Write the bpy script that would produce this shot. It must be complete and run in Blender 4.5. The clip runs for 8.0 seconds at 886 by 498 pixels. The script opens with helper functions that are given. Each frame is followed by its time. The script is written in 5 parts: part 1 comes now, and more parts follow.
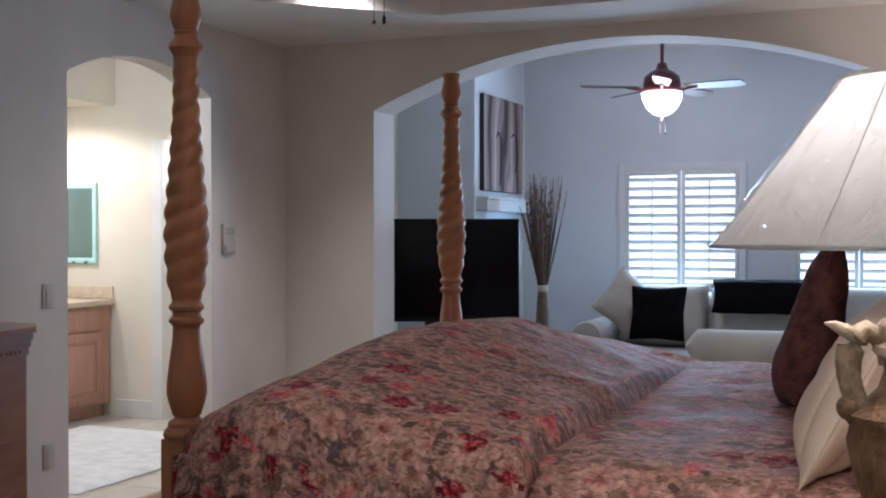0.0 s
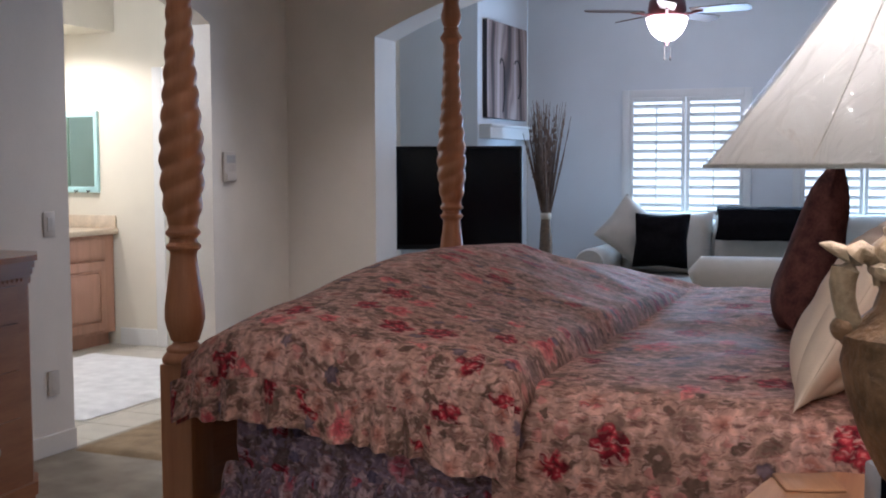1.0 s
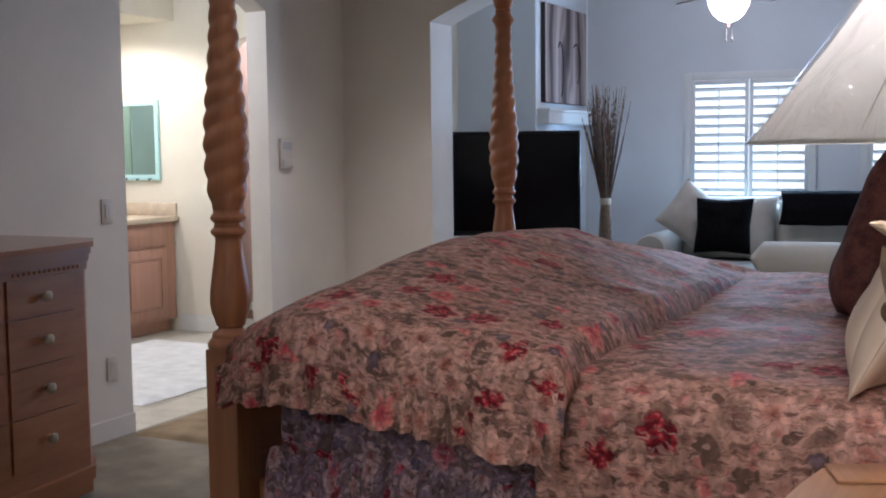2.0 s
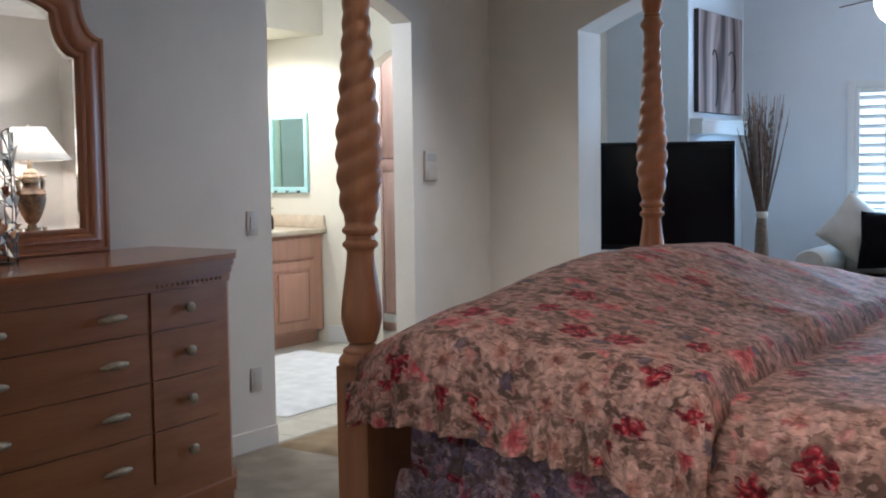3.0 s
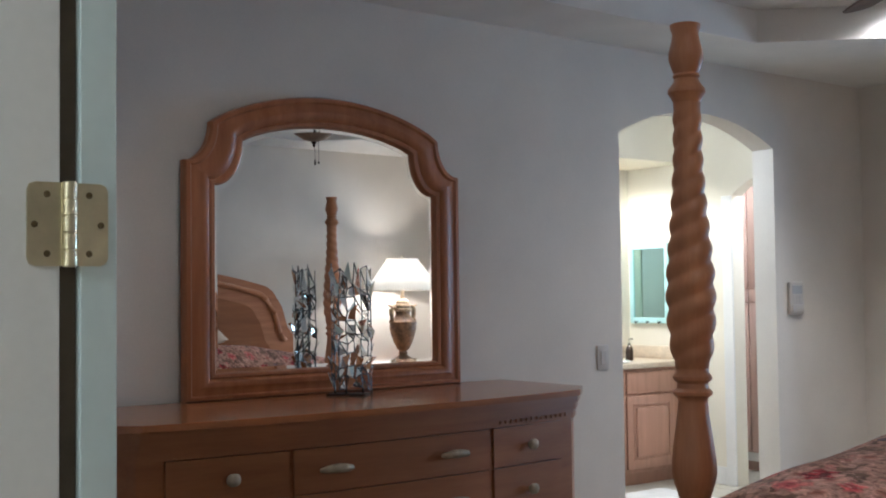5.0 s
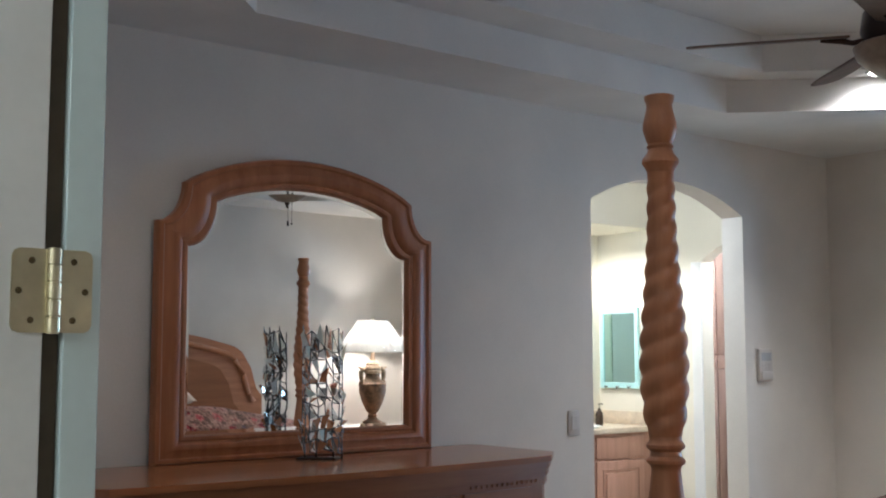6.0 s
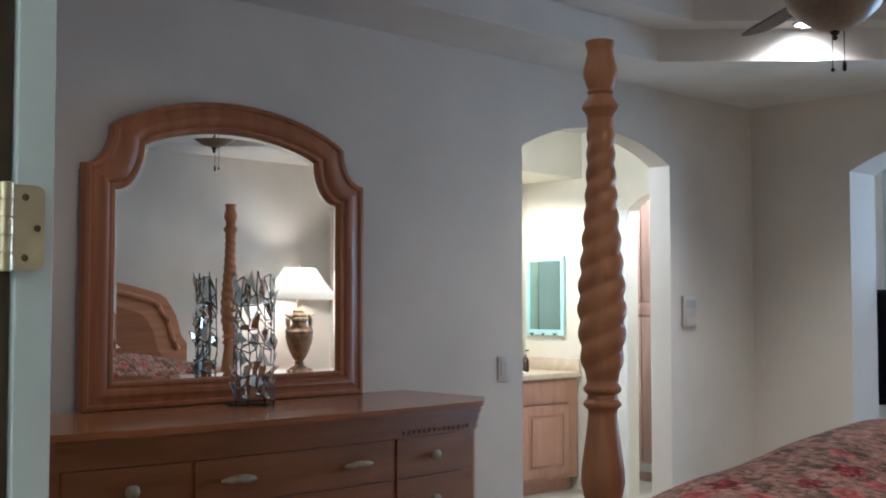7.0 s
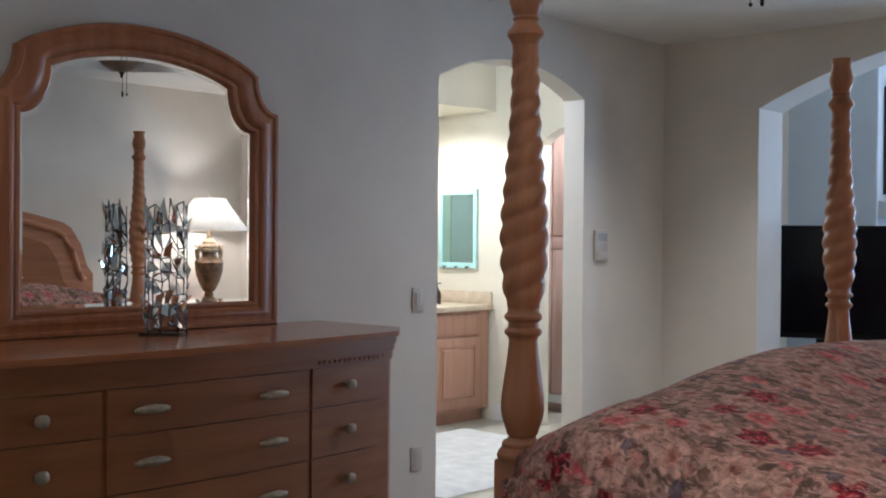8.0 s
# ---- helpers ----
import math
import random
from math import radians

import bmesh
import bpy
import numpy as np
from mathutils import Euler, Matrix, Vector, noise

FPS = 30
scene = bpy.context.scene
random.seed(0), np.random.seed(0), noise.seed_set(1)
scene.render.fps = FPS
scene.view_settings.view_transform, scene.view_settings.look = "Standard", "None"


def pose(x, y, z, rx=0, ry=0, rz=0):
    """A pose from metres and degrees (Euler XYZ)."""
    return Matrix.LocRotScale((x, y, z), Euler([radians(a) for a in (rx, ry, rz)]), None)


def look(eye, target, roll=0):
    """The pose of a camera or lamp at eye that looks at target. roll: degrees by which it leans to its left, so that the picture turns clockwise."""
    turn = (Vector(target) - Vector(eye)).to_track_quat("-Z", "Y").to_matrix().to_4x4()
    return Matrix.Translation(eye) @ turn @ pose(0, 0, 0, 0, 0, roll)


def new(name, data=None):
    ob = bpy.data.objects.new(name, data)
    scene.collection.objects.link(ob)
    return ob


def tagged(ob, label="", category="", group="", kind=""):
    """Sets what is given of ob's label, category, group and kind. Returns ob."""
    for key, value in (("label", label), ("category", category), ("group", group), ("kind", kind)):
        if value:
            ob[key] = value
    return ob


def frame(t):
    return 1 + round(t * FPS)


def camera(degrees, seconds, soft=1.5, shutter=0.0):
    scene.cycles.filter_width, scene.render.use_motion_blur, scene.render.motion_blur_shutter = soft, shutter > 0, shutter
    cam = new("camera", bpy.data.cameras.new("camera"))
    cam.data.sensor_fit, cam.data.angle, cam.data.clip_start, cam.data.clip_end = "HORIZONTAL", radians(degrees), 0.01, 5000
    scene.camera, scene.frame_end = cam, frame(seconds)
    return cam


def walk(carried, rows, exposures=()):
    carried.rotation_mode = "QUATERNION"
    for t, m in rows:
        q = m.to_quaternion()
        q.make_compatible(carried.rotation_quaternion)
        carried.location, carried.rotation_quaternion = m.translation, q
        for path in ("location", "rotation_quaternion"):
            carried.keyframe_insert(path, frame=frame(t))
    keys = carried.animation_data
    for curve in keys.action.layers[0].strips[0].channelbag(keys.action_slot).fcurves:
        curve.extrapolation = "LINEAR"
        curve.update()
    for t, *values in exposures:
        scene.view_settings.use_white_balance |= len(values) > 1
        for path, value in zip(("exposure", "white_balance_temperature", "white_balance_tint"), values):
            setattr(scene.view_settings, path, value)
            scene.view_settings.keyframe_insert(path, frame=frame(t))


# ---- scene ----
cam = camera(42.6, 8.0, 2.0)
PATH = [
    (0, (0.671, -0.88, 1.407), (-0.114, 0.959, 1.38), -0.0),
    (0.5, (0.67, -0.866, 1.398), (-0.111, 0.972, 1.286), 0.0),
    (1, (0.683, -0.857, 1.395), (-0.109, 0.973, 1.244), -0.2),
    (1.5, (0.706, -0.834, 1.39), (-0.112, 0.982, 1.218), -0.3),
    (3, (0.667, -0.668, 1.377), (-0.454, 0.981, 1.23), -0.8),
    (3.5, (0.626, -0.578, 1.386), (-0.622, 0.98, 1.25), -0.2),
    (4, (0.629, -0.539, 1.394), (-0.798, 0.859, 1.291), 0.1),
    (4.5, (0.648, -0.513, 1.402), (-0.915, 0.733, 1.33), 0.0),
    (5, (0.676, -0.522, 1.416), (-0.915, 0.687, 1.497), -0.7),
    (6.5, (0.673, -0.548, 1.425), (-0.856, 0.728, 1.617), 0.1),
    (7, (0.639, -0.558, 1.416), (-0.83, 0.796, 1.514), 0.0),
    (7.5, (0.623, -0.557, 1.402), (-0.799, 0.849, 1.417), 0.2),
    (8, (0.6, -0.563, 1.399), (-0.757, 0.906, 1.383), 0.5),
]
walk(cam, [(t, look(eye, target, roll)) for t, eye, target, roll in PATH], [(0, -0.38, 6000, 18), (0.6, -0.33, 6000, 19), (1.7, -0.32, 6000, 19), (3.0, -0.08, 5750, 11), (5.2, -0.02, 5750, 10), (6.6, -0.06, 5750, 9), (8, -0.14, 5750, 11)])
# ---------- world, lights, exposure ----------
world = bpy.data.worlds.new("world")
scene.world = world
world.use_nodes = True
wn = world.node_tree.nodes
sky = wn.new("ShaderNodeTexSky")
sky.sky_type, sky.sun_disc = "NISHITA", False
sky.sun_elevation, sky.sun_rotation = radians(48), radians(200)
world.node_tree.links.new(sky.outputs[0], wn["Background"].inputs[0])
wn["Background"].inputs[1].default_value = 0.12


def lamp_light(name, kind, where, watts, colour, size=0.05, target=None, spot=None, blend=0.5):
    d = bpy.data.lights.new(name, kind)
    d.energy, d.color = watts, colour
    if kind == "AREA":
        d.shape, d.size, d.size_y = "RECTANGLE", size[0], size[1]
    elif kind == "SUN":
        d.angle = size
    else:
        d.shadow_soft_size = size
    if spot:
        d.spot_size, d.spot_blend = radians(spot), blend
    o = new(name, d)
    o.matrix_world = look(where, target) if target else pose(*where)
    return o


sun = lamp_light("sun", "SUN", (0, 12, 8), 3.0, (1.0, 0.95, 0.88), radians(0.5), (1.0, 9.0, 0))
lamp_light("bedside_bulb", "POINT", (0.668, 0.80, 1.49), 6.5, (1.0, 0.93, 0.86), 0.045)
lamp_light("far_bedside_bulb", "POINT", (0.68, 4.97, 1.58), 21, (1.0, 0.89, 0.77), 0.045)
# only the far-left downlight is known; three are added to brighten the walls
for cx_, cy_ in ((-2.17, 4.43), (0.0, 4.43), (-2.17, 0.96), (0.0, 0.96)):
    lamp_light("tray_downlight_and_fill", "SPOT", (cx_, cy_, 2.765), (95 if cx_ < 0 else 26) if cy_ > 3 else (22 if cx_ < 0 else 16), (1.0, 0.93, 0.84), 0.05, (cx_, cy_, 0), 150, 1.0)
lamp_light("vanity_downlight", "SPOT", (-5.40, 5.50, 2.37), 80, (1.0, 0.94, 0.82), 0.05, (-5.42, 5.50, 0), 165, 0.4)
# unseen fill without a fixture, added to brighten the bathroom and arch jamb
lamp_light("bath_fill", "POINT", (-4.25, 3.95, 2.45), 62, (0.90, 0.97, 1.0), 0.15)
# added fill, no known lamp: lifts the linen cabinet beyond the inner arch
lamp_light("closet_fill", "POINT", (-4.3, 6.55, 2.5), 60, (0.86, 0.94, 1.0), 0.12)
lamp_light("fan_bulb", "POINT", (-1.08, 7.2, 2.18), 18, (1.0, 0.94, 0.97), 0.08)
lamp_light("window_daylight", "AREA", (-1.22, 8.50, 1.45), 40, (0.44, 0.71, 1.0), (0.9, 0.9), (-1.22, 6.0, 1.2))
lamp_light("window_daylight", "AREA", (0.18, 8.50, 1.45), 40, (0.44, 0.71, 1.0), (0.9, 0.9), (0.0, 6.0, 1.2))
lamp_light("hall_lamp", "POINT", (0.3, -2.4, 2.35), 50, (0.92, 1.0, 0.96), 0.25)

# ---------- materials ----------


def mat(name, colour, rough=0.6, metal=0.0, var=0.12, scale=6.0, fine=60.0, bump=0.15, spec=0.5, second=None, stretch=(1, 1, 1), coat=0.0, dist=0.002):
    m = bpy.data.materials.new(name)
    m.use_nodes = True
    n, l = m.node_tree.nodes, m.node_tree.links
    b = n["Principled BSDF"]
    b.inputs["Roughness"].default_value, b.inputs["Metallic"].default_value = rough, metal
    b.inputs["Specular IOR Level"].default_value = spec
    b.inputs["Coat Weight"].default_value = coat
    co = n.new("ShaderNodeTexCoord")
    mp = n.new("ShaderNodeMapping")
    mp.inputs["Scale"].default_value = stretch
    l.new(co.outputs["Object"], mp.inputs[0])
    big = n.new("ShaderNodeTexNoise")
    big.inputs["Scale"].default_value, big.inputs["Detail"].default_value = scale, 4
    small = n.new("ShaderNodeTexNoise")
    small.inputs["Scale"].default_value, small.inputs["Detail"].default_value = fine, 3
    l.new(mp.outputs[0], big.inputs[0])
    l.new(mp.outputs[0], small.inputs[0])
    add = n.new("ShaderNodeMath")
    add.operation = "MULTIPLY_ADD"
    l.new(small.outputs["Fac"], add.inputs[0])
    add.inputs[1].default_value = 0.4
    l.new(big.outputs["Fac"], add.inputs[2])
    ramp = n.new("ShaderNodeValToRGB")
    c2 = second or tuple(c * (1 - var * 2) for c in colour)
    ramp.color_ramp.elements[0].position, ramp.color_ramp.elements[1].position = 0.45, 0.95
    ramp.color_ramp.elements[0].color = (*c2, 1)
    ramp.color_ramp.elements[1].color = (*(min(1, c * (1 + var * 0.5)) for c in colour), 1)
    l.new(add.outputs[0], ramp.inputs[0])
    l.new(ramp.outputs[0], b.inputs["Base Color"])
    if bump:
        bp = n.new("ShaderNodeBump")
        bp.inputs["Strength"].default_value, bp.inputs["Distance"].default_value = bump, dist
        l.new(small.outputs["Fac"], bp.inputs["Height"])
        l.new(bp.outputs[0], b.inputs["Normal"])
    return m


def wood(name, light, dark, rough=0.42, axis=2, coat=0.12):
    st = [14, 14, 14]
    st[axis] = 1.0
    return mat(name, light, rough, 0, 0.2, 1.6, 9.0, 0.06, 0.5, dark, tuple(st), coat)


def floral(name, ground, tint=(1, 1, 1), cell=0.15):
    """Printed cotton: leaves and roses on a pale ground, laid out in metres on the cloth."""
    m = bpy.data.materials.new(name)
    m.use_nodes = True
    n, l = m.node_tree.nodes, m.node_tree.links
    b = n["Principled BSDF"]
    b.inputs["Roughness"].default_value = 0.62
    b.inputs["Specular IOR Level"].default_value = 0.2
    uv = n.new("ShaderNodeUVMap")
    uv.uv_map = "cloth"

    def mathn(op, a, c=None, d=None):
        k = n.new("ShaderNodeMath")
        k.operation = op
        for i, v in enumerate((a, c, d)):
            if v is None:
                continue
            if isinstance(v, (int, float)):
                k.inputs[i].default_value = v
            else:
                l.new(v, k.inputs[i])
        return k.outputs[0]

    wob = n.new("ShaderNodeTexNoise")
    wob.inputs["Scale"].default_value, wob.inputs["Detail"].default_value = 34, 5
    l.new(uv.outputs[0], wob.inputs[0])
    wv = n.new("ShaderNodeVectorMath")
    wv.operation = "MULTIPLY_ADD"
    l.new(wob.outputs["Color"], wv.inputs[0])
    wv.inputs[1].default_value = (0.034, 0.034, 0)
    l.new(uv.outputs[0], wv.inputs[2])

    def flowers(size, seed, petals, fill, soft):
        """Mask, inner distance and random value of one scatter of blossoms."""
        off = n.new("ShaderNodeVectorMath")
        off.operation = "ADD"
        l.new(wv.outputs[0], off.inputs[0])
        off.inputs[1].default_value = (seed * 3.17, seed * 1.73, 0)
        v = n.new("ShaderNodeTexVoronoi")
        v.voronoi_dimensions = "2D"
        v.inputs["Scale"].default_value = 1 / size
        v.inputs["Randomness"].default_value = 0.85
        l.new(off.outputs[0], v.inputs["Vector"])
        sc = n.new("ShaderNodeVectorMath")
        sc.operation = "SUBTRACT"
        l.new(off.outputs[0], sc.inputs[0])
        l.new(v.outputs["Position"], sc.inputs[1])
        sp = n.new("ShaderNodeSeparateXYZ")
        l.new(sc.outputs[0], sp.inputs[0])
        cs = n.new("ShaderNodeSeparateColor")
        l.new(v.outputs["Color"], cs.inputs[0])
        ang = mathn("ARCTAN2", sp.outputs[1], sp.outputs[0])
        turn = mathn("MULTIPLY_ADD", cs.outputs[2], 6.3, ang)
        pet = mathn("ABSOLUTE", mathn("SINE", mathn("MULTIPLY", turn, petals / 2)))
        dist = v.outputs["Distance"]
        reach = mathn("MULTIPLY", mathn("MULTIPLY_ADD", pet, 0.35, 0.65), mathn("MULTIPLY_ADD", cs.outputs[1], fill * 0.55, fill * 0.5))
        inside = mathn("SUBTRACT", reach, dist)
        mask = n.new("ShaderNodeMapRange")
        mask.inputs["From Min"].default_value, mask.inputs["From Max"].default_value = -soft, soft
        l.new(inside, mask.inputs[0])
        return mask.outputs[0], dist, cs.outputs[0], pet

    def mix(fac, a, c):
        k = n.new("ShaderNodeMix")
        k.data_type = "RGBA"
        for i, v in ((0, fac), (6, a), (7, c)):
            if isinstance(v, tuple):
                k.inputs[i].default_value = (*v, 1)
            elif isinstance(v, (int, float)):
                k.inputs[i].default_value = v
            else:
                l.new(v, k.inputs[i])
        return k.outputs[2]

    def ramp(fac, stops, const=False):
        r = n.new("ShaderNodeValToRGB")
        r.color_ramp.interpolation = "CONSTANT" if const else "LINEAR"
        e = r.color_ramp.elements
        while len(e) < len(stops):
            e.new(0.5)
        for el, (p, c) in zip(e, stops):
            el.position, el.color = p, (*(a * k for a, k in zip(c, tint)), 1)
        l.new(fac, r.inputs[0])
        return r.outputs[0]

    def noise_at(scale, detail, turn=0.0, stretch=(1, 1, 1)):
        k = n.new("ShaderNodeMapping")
        k.inputs["Rotation"].default_value, k.inputs["Scale"].default_value = (0, 0, turn), stretch
        l.new(wv.outputs[0], k.inputs[0])
        z = n.new("ShaderNodeTexNoise")
        z.inputs["Scale"].default_value, z.inputs["Detail"].default_value = scale, detail
        l.new(k.outputs[0], z.inputs[0])
        return z.outputs["Fac"]

    def over(value, lo, hi):
        k = n.new("ShaderNodeMapRange")
        k.inputs["From Min"].default_value, k.inputs["From Max"].default_value = lo, hi
        l.new(value, k.inputs[0])
        return k.outputs[0]

    g = tuple(a * k for a, k in zip(ground, tint))
    col = mix(noise_at(7, 4), tuple(c * 0.78 for c in g), tuple(c * 1.2 for c in g))
    # washes of taupe foliage in three directions
    for turn, lo, shade in ((0.5, 0.54, (0.29, 0.23, 0.18)), (2.0, 0.58, (0.17, 0.135, 0.10)), (-0.7, 0.56, (0.38, 0.27, 0.22))):
        col = mix(mathn("MULTIPLY", over(noise_at(1 / cell * 1.3, 3, turn, (1, 2.4, 1)), lo, lo + 0.08), 0.75), col, tuple(c * k for c, k in zip(shade, tint)))
    # single leaves, two sizes
    for size, seed, pet, fill, stops in (
        (cell * 0.80, 1, 2, 0.46, [(0, (0.19, 0.155, 0.115)), (0.35, (0.28, 0.235, 0.18)), (0.7, (0.38, 0.31, 0.25))]),
        (cell * 0.42, 2, 2, 0.40, [(0, (0.17, 0.135, 0.10)), (0.3, (0.78, 0.66, 0.56)), (0.6, (0.26, 0.20, 0.15)), (0.75, (0.70, 0.40, 0.36))]),
    ):
        mk, ds, rn, pt = flowers(size, seed, pet, fill, 0.03)
        some = mathn("GREATER_THAN", noise_at(9, 1, seed), 0.47)
        col = mix(mathn("MULTIPLY", mk, mathn("MULTIPLY", some, 0.9)), col, ramp(rn, stops, True))
    # pale open blossoms with a russet eye
    mk, ds, rn, pt = flowers(cell * 1.15, 3, 7, 0.50, 0.035)
    body = ramp(ds, [(0, (0.30, 0.10, 0.07)), (0.07, (0.60, 0.32, 0.25)), (0.20, (0.84, 0.66, 0.55)), (0.36, (0.88, 0.73, 0.62)), (0.5, (0.60, 0.40, 0.33))])
    some = mathn("GREATER_THAN", rn, 0.42)
    col = mix(mathn("MULTIPLY", mk, mathn("MULTIPLY", some, 0.92)), col, body)
    # clusters of red florets and pink roses
    mk, ds, rn, pt = flowers(cell * 1.25, 5, 5, 0.40, 0.03)
    petal = n.new("ShaderNodeTexVoronoi")
    petal.voronoi_dimensions = "2D"
    petal.inputs["Scale"].default_value = 48
    l.new(wv.outputs[0], petal.inputs["Vector"])
    red = ramp(petal.outputs["Distance"], [(0, (0.95, 0.36, 0.36)), (0.22, (0.62, 0.05, 0.085)), (0.6, (0.20, 0.008, 0.024))])
    pink = ramp(ds, [(0, (0.55, 0.05, 0.09)), (0.12, (0.86, 0.22, 0.25)), (0.3, (0.95, 0.50, 0.46)), (0.5, (0.66, 0.22, 0.22))])
    rose = mix(mathn("GREATER_THAN", rn, 0.58), pink, red)
    some = mathn("MULTIPLY", mathn("GREATER_THAN", rn, 0.28), mathn("GREATER_THAN", noise_at(4.5, 1), 0.46))
    col = mix(mathn("MULTIPLY", mk, some), col, rose)
    # fine drawn stems and petal lines
    for turn in (0.9, -0.5, 2.3):
        line = mathn("MULTIPLY", over(noise_at(30, 2, turn, (1, 3.2, 1)), 0.60, 0.66), 0.6)
        col = mix(line, col, tuple(c * k for c, k in zip((0.24, 0.13, 0.11), tint)))
        line = mathn("MULTIPLY", over(noise_at(26, 2, turn + 1.2, (1, 3.0, 1)), 0.61, 0.68), 0.55)
        col = mix(line, col, tuple(c * k for c, k in zip((0.92, 0.80, 0.72), tint)))
    # a few slate-blue sprigs
    mk, ds, rn, pt = flowers(cell * 0.7, 8, 5, 0.32, 0.05)
    some = mathn("GREATER_THAN", rn, 0.86)
    col = mix(mathn("MULTIPLY", mk, mathn("MULTIPLY", some, 0.9)), col, ramp(ds, [(0, (0.30, 0.29, 0.36)), (0.3, (0.08, 0.085, 0.14))]))
    stk = n.new("ShaderNodeMapping")
    stk.inputs["Scale"].default_value = (58, 42, 1)
    stk.inputs["Rotation"].default_value = (0, 0, 0.7)
    l.new(wv.outputs[0], stk.inputs[0])
    brush = n.new("ShaderNodeTexNoise")
    brush.inputs["Scale"].default_value, brush.inputs["Detail"].default_value = 1.0, 3
    l.new(stk.outputs[0], brush.inputs[0])
    streak = n.new("ShaderNodeMapRange")
    streak.inputs["From Min"].default_value, streak.inputs["From Max"].default_value = 0.35, 0.65
    streak.inputs["To Min"].default_value, streak.inputs["To Max"].default_value = 0.66, 1.25
    l.new(brush.outputs["Fac"], streak.inputs[0])
    hsv = n.new("ShaderNodeHueSaturation")
    l.new(col, hsv.inputs["Color"])
    l.new(streak.outputs[0], hsv.inputs["Value"])
    l.new(hsv.outputs[0], b.inputs["Base Color"])
    weave = n.new("ShaderNodeTexNoise")
    weave.inputs["Scale"].default_value, weave.inputs["Detail"].default_value = 26, 4
    l.new(uv.outputs[0], weave.inputs[0])
    bp = n.new("ShaderNodeBump")
    bp.inputs["Strength"].default_value, bp.inputs["Distance"].default_value = 0.35, 0.006
    l.new(weave.outputs["Fac"], bp.inputs["Height"])
    l.new(bp.outputs[0], b.inputs["Normal"])
    return m


def glow(name, colour, strength):
    m = bpy.data.materials.new(name)
    m.use_nodes = True
    b = m.node_tree.nodes["Principled BSDF"]
    b.inputs["Base Color"].default_value = (0.8, 0.8, 0.8, 1)
    b.inputs["Emission Color"].default_value = (*colour, 1)
    b.inputs["Emission Strength"].default_value = strength
    return m


def shade_cloth(name, colour):
    """Lampshade fabric that lets light through, under a glossy clear film."""
    m = bpy.data.materials.new(name)
    m.use_nodes = True
    n, l = m.node_tree.nodes, m.node_tree.links
    out = n["Material Output"]
    n.remove(n["Principled BSDF"])
    co = n.new("ShaderNodeTexCoord")
    nz = n.new("ShaderNodeTexNoise")
    nz.inputs["Scale"].default_value, nz.inputs["Detail"].default_value = 30, 4
    l.new(co.outputs["Object"], nz.inputs[0])
    rp = n.new("ShaderNodeValToRGB")
    rp.color_ramp.elements[0].color = (*(c * 0.88 for c in colour), 1)
    rp.color_ramp.elements[1].color = (*colour, 1)
    l.new(nz.outputs["Fac"], rp.inputs[0])
    df, tr, gl = n.new("ShaderNodeBsdfDiffuse"), n.new("ShaderNodeBsdfTranslucent"), n.new("ShaderNodeBsdfGlossy")
    l.new(rp.outputs[0], df.inputs[0])
    l.new(rp.outputs[0], tr.inputs[0])
    gl.inputs["Roughness"].default_value = 0.12
    m1, m2 = n.new("ShaderNodeMixShader"), n.new("ShaderNodeMixShader")
    m1.inputs[0].default_value = 0.42
    l.new(df.outputs[0], m1.inputs[1])
    l.new(tr.outputs[0], m1.inputs[2])
    m2.inputs[0].default_value = 0.07
    l.new(m1.outputs[0], m2.inputs[1])
    l.new(gl.outputs[0], m2.inputs[2])
    l.new(m2.outputs[0], out.inputs[0])
    return m


WALL = mat("wall_paint", (0.74, 0.69, 0.63), 0.75, var=0.05, scale=2.5, fine=140, bump=0.25)
WALL_BLUE = mat("sitting_wall_paint", (0.68, 0.71, 0.73), 0.75, var=0.04, scale=2.0, fine=140, bump=0.2)
WALL_BATH = mat("bath_wall_paint", (0.74, 0.695, 0.585), 0.7, var=0.05, scale=2.0, fine=140, bump=0.2)
CEIL = mat("ceiling_paint", (0.77, 0.75, 0.72), 0.8, var=0.05, scale=3, fine=120, bump=0.3)
TRIM = mat("trim_paint", (0.72, 0.72, 0.70), 0.4, var=0.04, scale=4, fine=80, bump=0.05)
DOORP = mat("door_paint", (0.58, 0.68, 0.68), 0.4, var=0.04, scale=3, fine=60, bump=0.05)
CARPET = mat("carpet_pile", (0.42, 0.36, 0.28), 0.95, var=0.2, scale=5, fine=420, bump=0.9, dist=0.006)
TILE = mat("bath_tile", (0.50, 0.46, 0.38), 0.35, var=0.1, scale=7, fine=50, bump=0.05)
GROUT = mat("grout", (0.42, 0.39, 0.34), 0.9, var=0.15)
OAK = wood("honey_oak", (0.48, 0.205, 0.092), (0.38, 0.145, 0.06))
OAK_Y = wood("honey_oak_long", (0.49, 0.215, 0.105), (0.34, 0.13, 0.06), axis=1)
MIRROR_OAK = wood("mirror_frame_oak", (0.37, 0.140, 0.057), (0.28, 0.095, 0.036), 0.36)
DRESS = wood("dresser_oak", (0.30, 0.112, 0.038), (0.24, 0.082, 0.025), 0.42, axis=1, coat=0.05)
DRESS_TOP = wood("dresser_top_oak", (0.37, 0.145, 0.06), (0.29, 0.105, 0.04), 0.25, axis=1, coat=0.35)
CABINET = wood("vanity_oak", (0.43, 0.235, 0.165), (0.36, 0.185, 0.125))
LINEN = wood("linen_cabinet_wood", (0.60, 0.42, 0.36), (0.50, 0.33, 0.28))
PULL = mat("pewter_pull", (0.40, 0.32, 0.22), 0.5, 0.35, var=0.2, scale=30)
